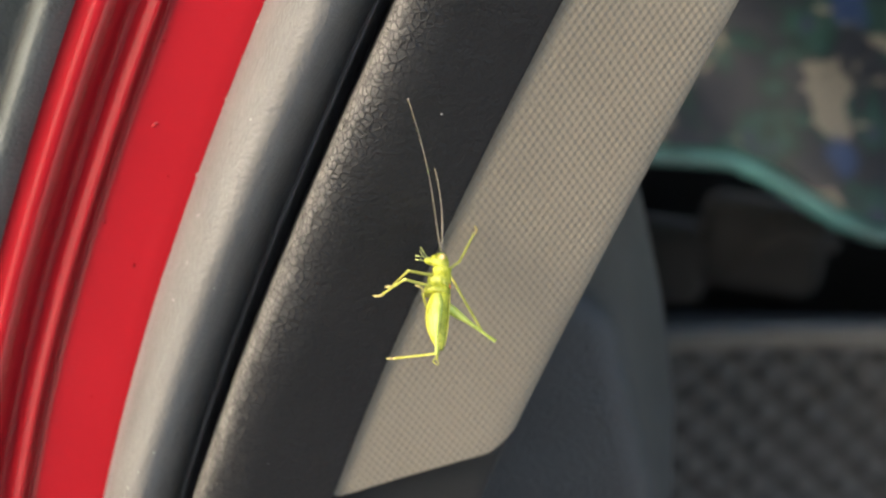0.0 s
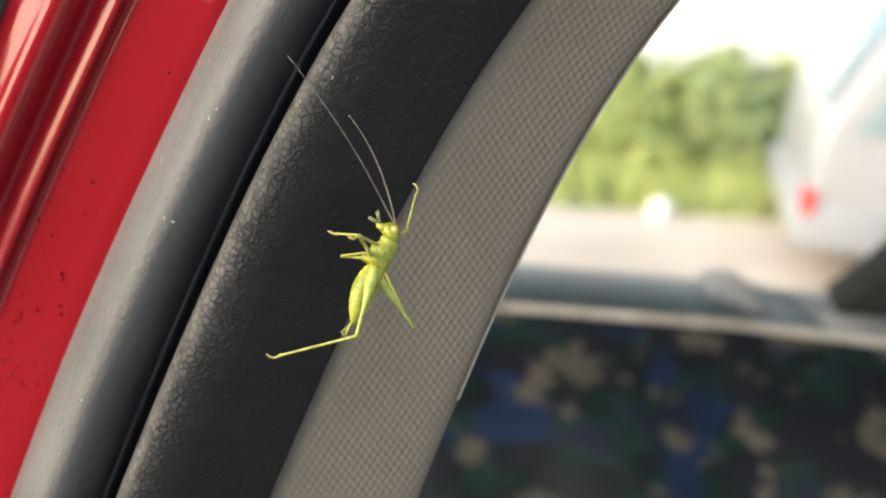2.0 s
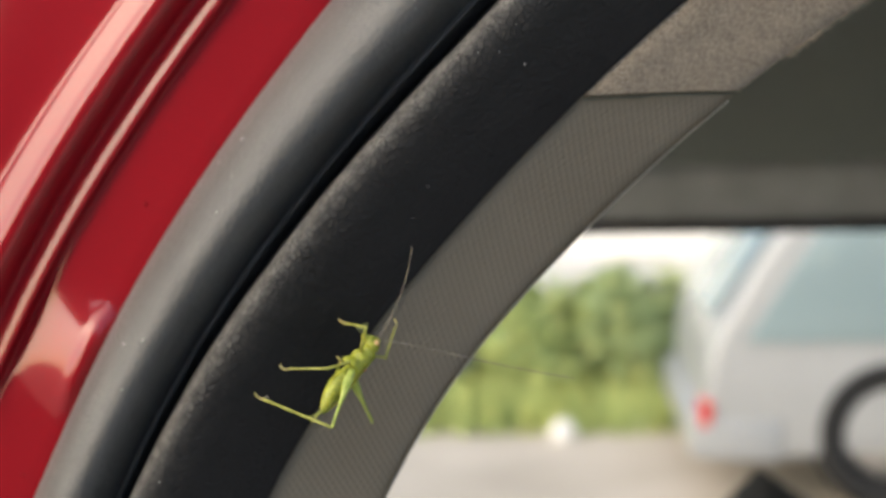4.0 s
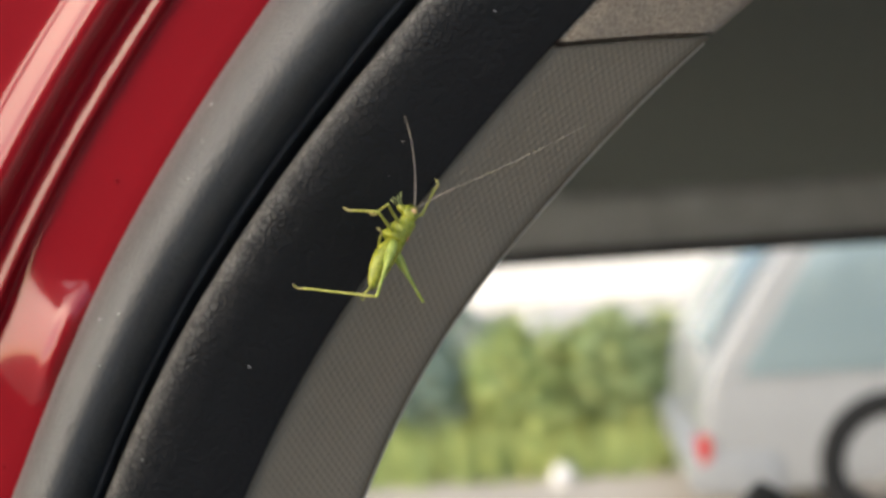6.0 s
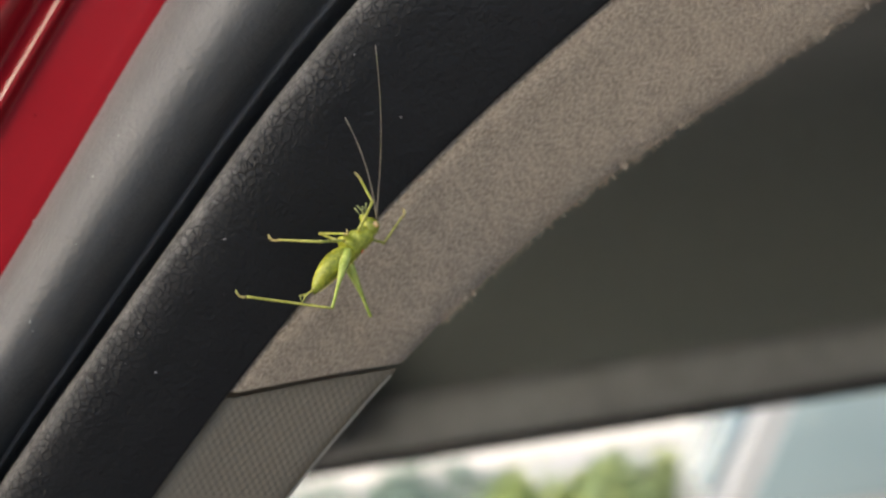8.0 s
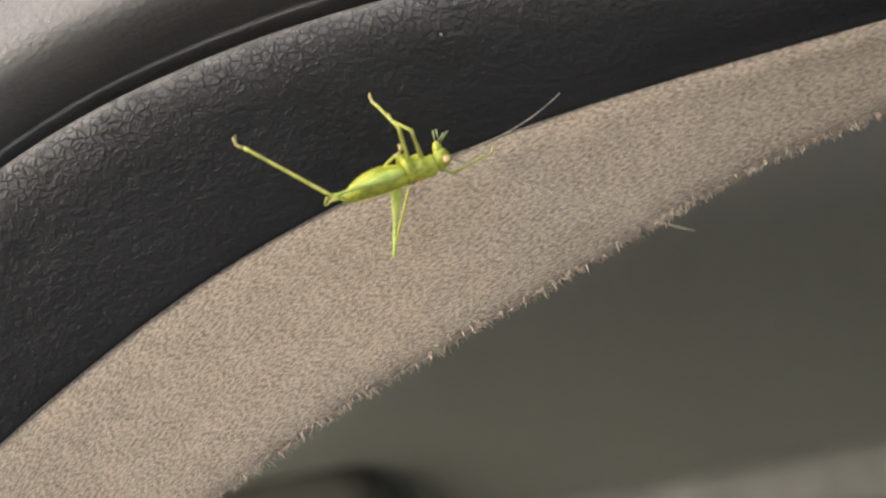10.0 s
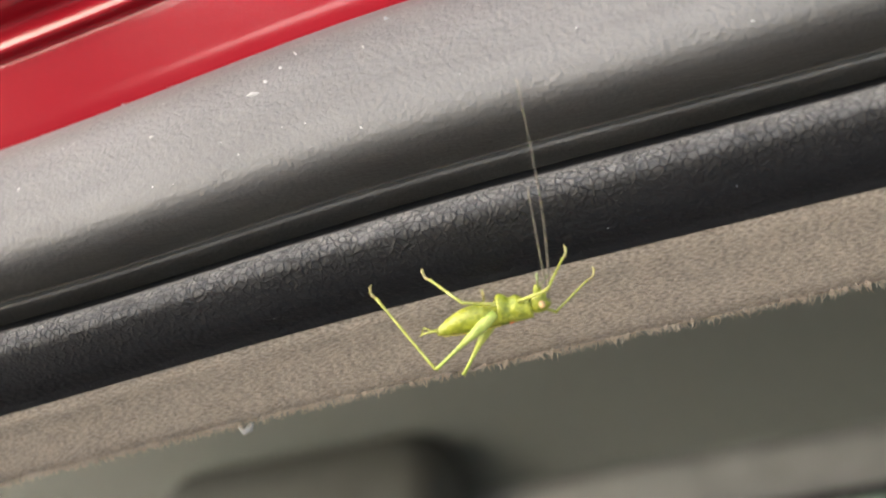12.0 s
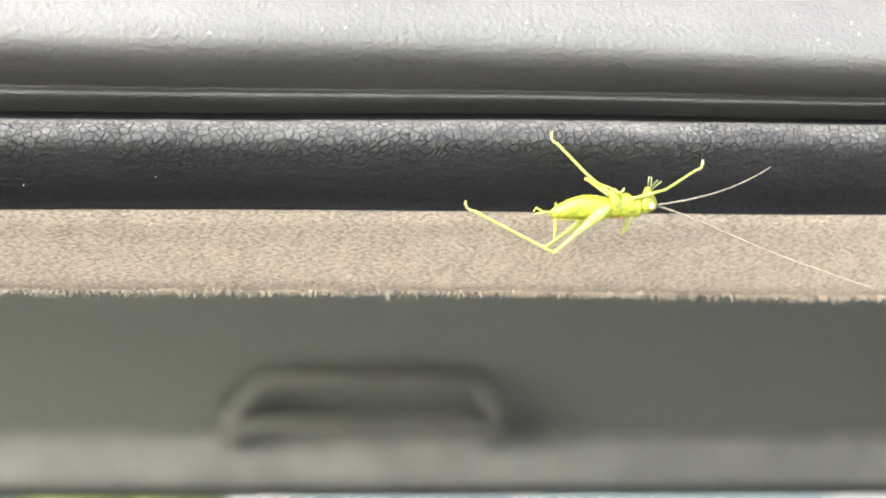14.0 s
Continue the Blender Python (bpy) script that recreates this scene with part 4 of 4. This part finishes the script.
HIND_FAR = [
    (0, -4.2, 6.2),
    (0.5, -3.9, 6.5),
    (1, -3.5, 6.7),
    (1.5, -2.9, 6.7),
    (2, -3.7, 6.9),
    (2.5, -3.0, 6.3),
    (3, -2.4, 6.1),
    (3.5, -2.1, 4.8),
    (6, -3.6, 7.1),
    (6.5, -3.2, 6.2),
    (7, -3.2, 8.1),
    (7.5, -3.4, 6.6),
    (8, -2.8, 7.4),
    (8.5, -2.1, 8.7),
    (9, -1.7, 9.6),
    (11.5, -3.5, 3.7),
    (12, -5.0, 5.4),
    (12.5, -3.7, 7.2),
    (13, -3.7, 8.2),
    (13.5, -5.9, 7.6),
    (14, -5.9, 4.4),
]
MID_NEAR = [
    (0, 1.0, -8.3),
    (0.5, -1.2, -6.9),
    (1, -0.1, -5.7),
    (1.5, 4.0, -6.9),
    (2, 2.7, -6.9),
    (2.5, 2.6, -7.3),
    (3, -5.2, -6.6),
    (3.5, -6.4, -7.0),
    (6, 1.8, -8.1),
    (6.5, -5.4, -8.6),
    (7, 0.8, -9.4),
    (7.5, -6.8, -9.4),
    (8, -5.3, -8.2),
    (8.5, -6.2, -8.8),
    (9, -1.8, -9.8),
    (11.5, -7.7, -6.0),
    (12, -6.9, -6.2),
    (12.5, 2.2, -6.2),
    (13, 2.3, -6.8),
    (13.5, 2.7, -9.2),
    (14, -7.2, -10.0),
]
FRONT_NEAR = [
    (0, 2.6, -6.9),
    (0.5, 6.3, -6.0),
    (1, 6.6, -6.1),
    (1.5, 3.5, -5.0),
    (2, 3.2, -4.6),
    (2.5, 3.6, -5.3),
    (3, 8.6, -5.3),
    (3.5, 7.4, -5.9),
    (6, 3.6, -4.9),
    (6.5, 9.8, -6.2),
    (7, 2.4, -6.7),
    (7.5, 9.2, -5.4),
    (8, 10.5, -6.4),
    (8.5, 5.4, -3.2),
    (9, 4.7, -4.3),
    (11.5, 7.6, -6.1),
    (12, 10.1, -5.2),
    (12.5, 7.4, -3.6),
    (13, 2.8, -5.6),
    (13.5, 3.2, -7.1),
    (14, 16.4, -6.1),
]
FRONT_FAR = [
    (0, 6.0, 5.6, 11.5, 6.5),
    (0.5, 4.7, 4.9, 10.8, 3.7),
    (1, 5.9, 4.4, 10.4, 2.4),
    (1.5, 9.5, 2.7, 13.6, -0.5),
    (2, 8.4, 2.9, 12.1, -0.0),
    (2.5, 10.2, 1.9, 13.7, -1.2),
    (3, 5.8, 2.7, 8.7, 0.5),
    (3.5, 5.2, 3.0, 7.9, 1.0),
    (6, 9.5, 3.3, 14.7, 0.7),
    (6.5, 3.8, 5.4, 10.0, 1.4),
    (7, 9.3, 3.9, 15.0, -0.1),
    (7.5, 4.8, 4.6, 7.3, 2.0),
    (8, 7.1, 5.1, 11.3, 1.4),
    (8.5, 8.3, 4.0, 12.3, -2.6),
    (9, 10.1, 3.1, 15.2, -2.4),
    (11.5, 6.7, 2.4, 10.9, -0.9),
    (12, 7.6, 1.3, 12.2, -1.9),
    (12.5, 8.3, 0.9, 13.1, -1.8),
    (13, 8.6, 0.0, 12.3, -2.2),
    (13.5, 9.6, 1.5, 13.8, -1.7),
    (14, 3.2, 3.8, 5.9, 1.9),
]


FEELER_NEAR = [(0, -10, 30), (0.5, 15, 62), (1, -2, 0), (1.5, -30, 45), (2, 30, 0), (2.5, -32, 20), (3, 6, 0), (3.5, 2, 30), (6, 20, 0), (6.5, 5, 0), (7, 2, 0), (7.5, -12, 0), (8, 40, 40), (8.5, -20, 0), (9, -30, 0), (9.6, 5, 0), (10.2, -15, 0), (10.9, 25, 20), (11.5, 60, 78), (12, 46, 58), (12.5, -6, 0), (13, 52, 20), (13.5, -3, 0), (14, -4, 0)]
FEELER_FAR = [(0, 20, 76), (0.5, 42, 78), (1, 26, 40), (1.5, -2, 60), (2, 58, 68), (2.5, -4, 40), (3, -4, 75), (3.5, -48, 40), (6, -13, 58), (6.5, -50, 0), (7, -43, 0), (7.5, 16, 40), (8, 45, 78), (8.5, 7, 40), (9, -2, 30), (9.6, 2, 40), (10.2, -33, 40), (10.9, 32, 50), (11.5, 87, 80), (12, 72, 78), (12.5, 22, 40), (13, 7, 74), (13.5, 24, 40), (14, -10, 25)]


def aim_x(p, q):
    """The pose at p whose x axis points to q."""
    return Matrix.Translation(p) @ (q - p).to_track_quat("X", "Z").to_matrix().to_4x4()


def reach(p, x, z, length, side):
    """The place near (x, z) at that distance from p, on that side."""
    d = math.hypot(x - p.x, z - p.z)
    if d > length * 0.97:
        k = length * 0.97 / d
        x, z, d = p.x + (x - p.x) * k, p.z + (z - p.z) * k, length * 0.97
    return Vector((x, p.y + side * math.sqrt(length ** 2 - d * d), z))


def joint(p, x, z, length, side, turn):
    """The same for a body turned outwards, whose x is foreshortened."""
    q = Vector(p)
    for k in range(4):
        q = reach(p, (x - q.y * math.sin(turn)) / math.cos(turn), z, length, side)
    return q


def leg_rows(key, rows):
    """Poses of thigh and shin for rows of (time, knee x, knee z, foot x, foot z) or (time, x, z)."""
    hip, l1, l2 = Vector(LEGS[key][0]), LEGS[key][1], LEGS[key][2]
    near = 1 if "near" in key else -1
    out1, out2 = [], []
    for t, *v in rows:
        turn = radians(float(np.interp(t, [r[0] for r in BUG_ROWS], [r[4] for r in BUG_ROWS])))
        if len(v) == 4:
            knee = joint(hip, v[0], v[1], l1, near if near > 0 else -0.4, turn)
            foot = joint(knee, v[2], v[3], l2, -1, turn)
        elif key == "hind_far":
            knee = joint(hip, v[0], v[1], l1, -0.3, turn)
            foot = joint(knee, v[0] + 2.5, v[1] - 6.5, l2, -1, turn)
        else:
            foot = Vector((v[0], -1.0 * near, v[1]))
            d = foot - hip
            if d.length > (l1 + l2) * 0.97:
                d = d.normalized() * (l1 + l2) * 0.97
                foot = hip + d
            a = (l1 * l1 - l2 * l2 + d.length_squared) / (2 * d.length)
            h = math.sqrt(max(0, l1 * l1 - a * a))
            side = Vector((0, near, 0.45))
            side = (side - d * (side.dot(d) / d.length_squared)).normalized()
            knee = hip + d.normalized() * a + side * h
        thigh = aim_x(hip, knee)
        shin = thigh.inverted() @ aim_x(knee, foot)
        thigh.translation, shin.translation = thigh.translation / 1000, shin.translation / 1000
        out1.append((t, thigh))
        out2.append((t, shin))
    return out1, out2


def motions():
    walk(bug, [(t, pose(x, -0.0075, z, 0, -a, 0) @ pose(0, 0, 0, 188, 0, b)) for t, x, z, a, b in BUG_ROWS])
    rest = [(t, 0.6 + 1.2 * math.sin(4.1 * t), -2.6) for t in np.arange(0, 14.01, 0.5).tolist()]
    for key, rows in (("hind_near", HIND_NEAR), ("hind_far", HIND_FAR), ("mid_near", MID_NEAR), ("mid_far", rest), ("front_near", FRONT_NEAR), ("front_far", FRONT_FAR)):
        # it steps on while it runs along the roof edge
        known = {r[0]: r[1:] for r in rows}
        steps = [(t, *known[u]) for t, u in ((9.5, 7.5), (10, 7), (10.5, 6.5), (11, 7))] if key != "mid_far" else []
        a, b = leg_rows(key, sorted(list(rows) + steps))
        f, s, foot = JOINTS[key]
        walk(f, a)
        walk(s, b)
        walk(foot, b)
    # turns of the two antennae against the body, in its plane and towards its near side
    for f, y, z, rows in ((feeler_near, 0.0003, -0.0004, FEELER_NEAR), (feeler_far, -0.0003, -0.0003, FEELER_FAR)):
        walk(f, [(t, pose(0.0073, y, z, 0, a, b)) for t, a, b in rows])



motions()
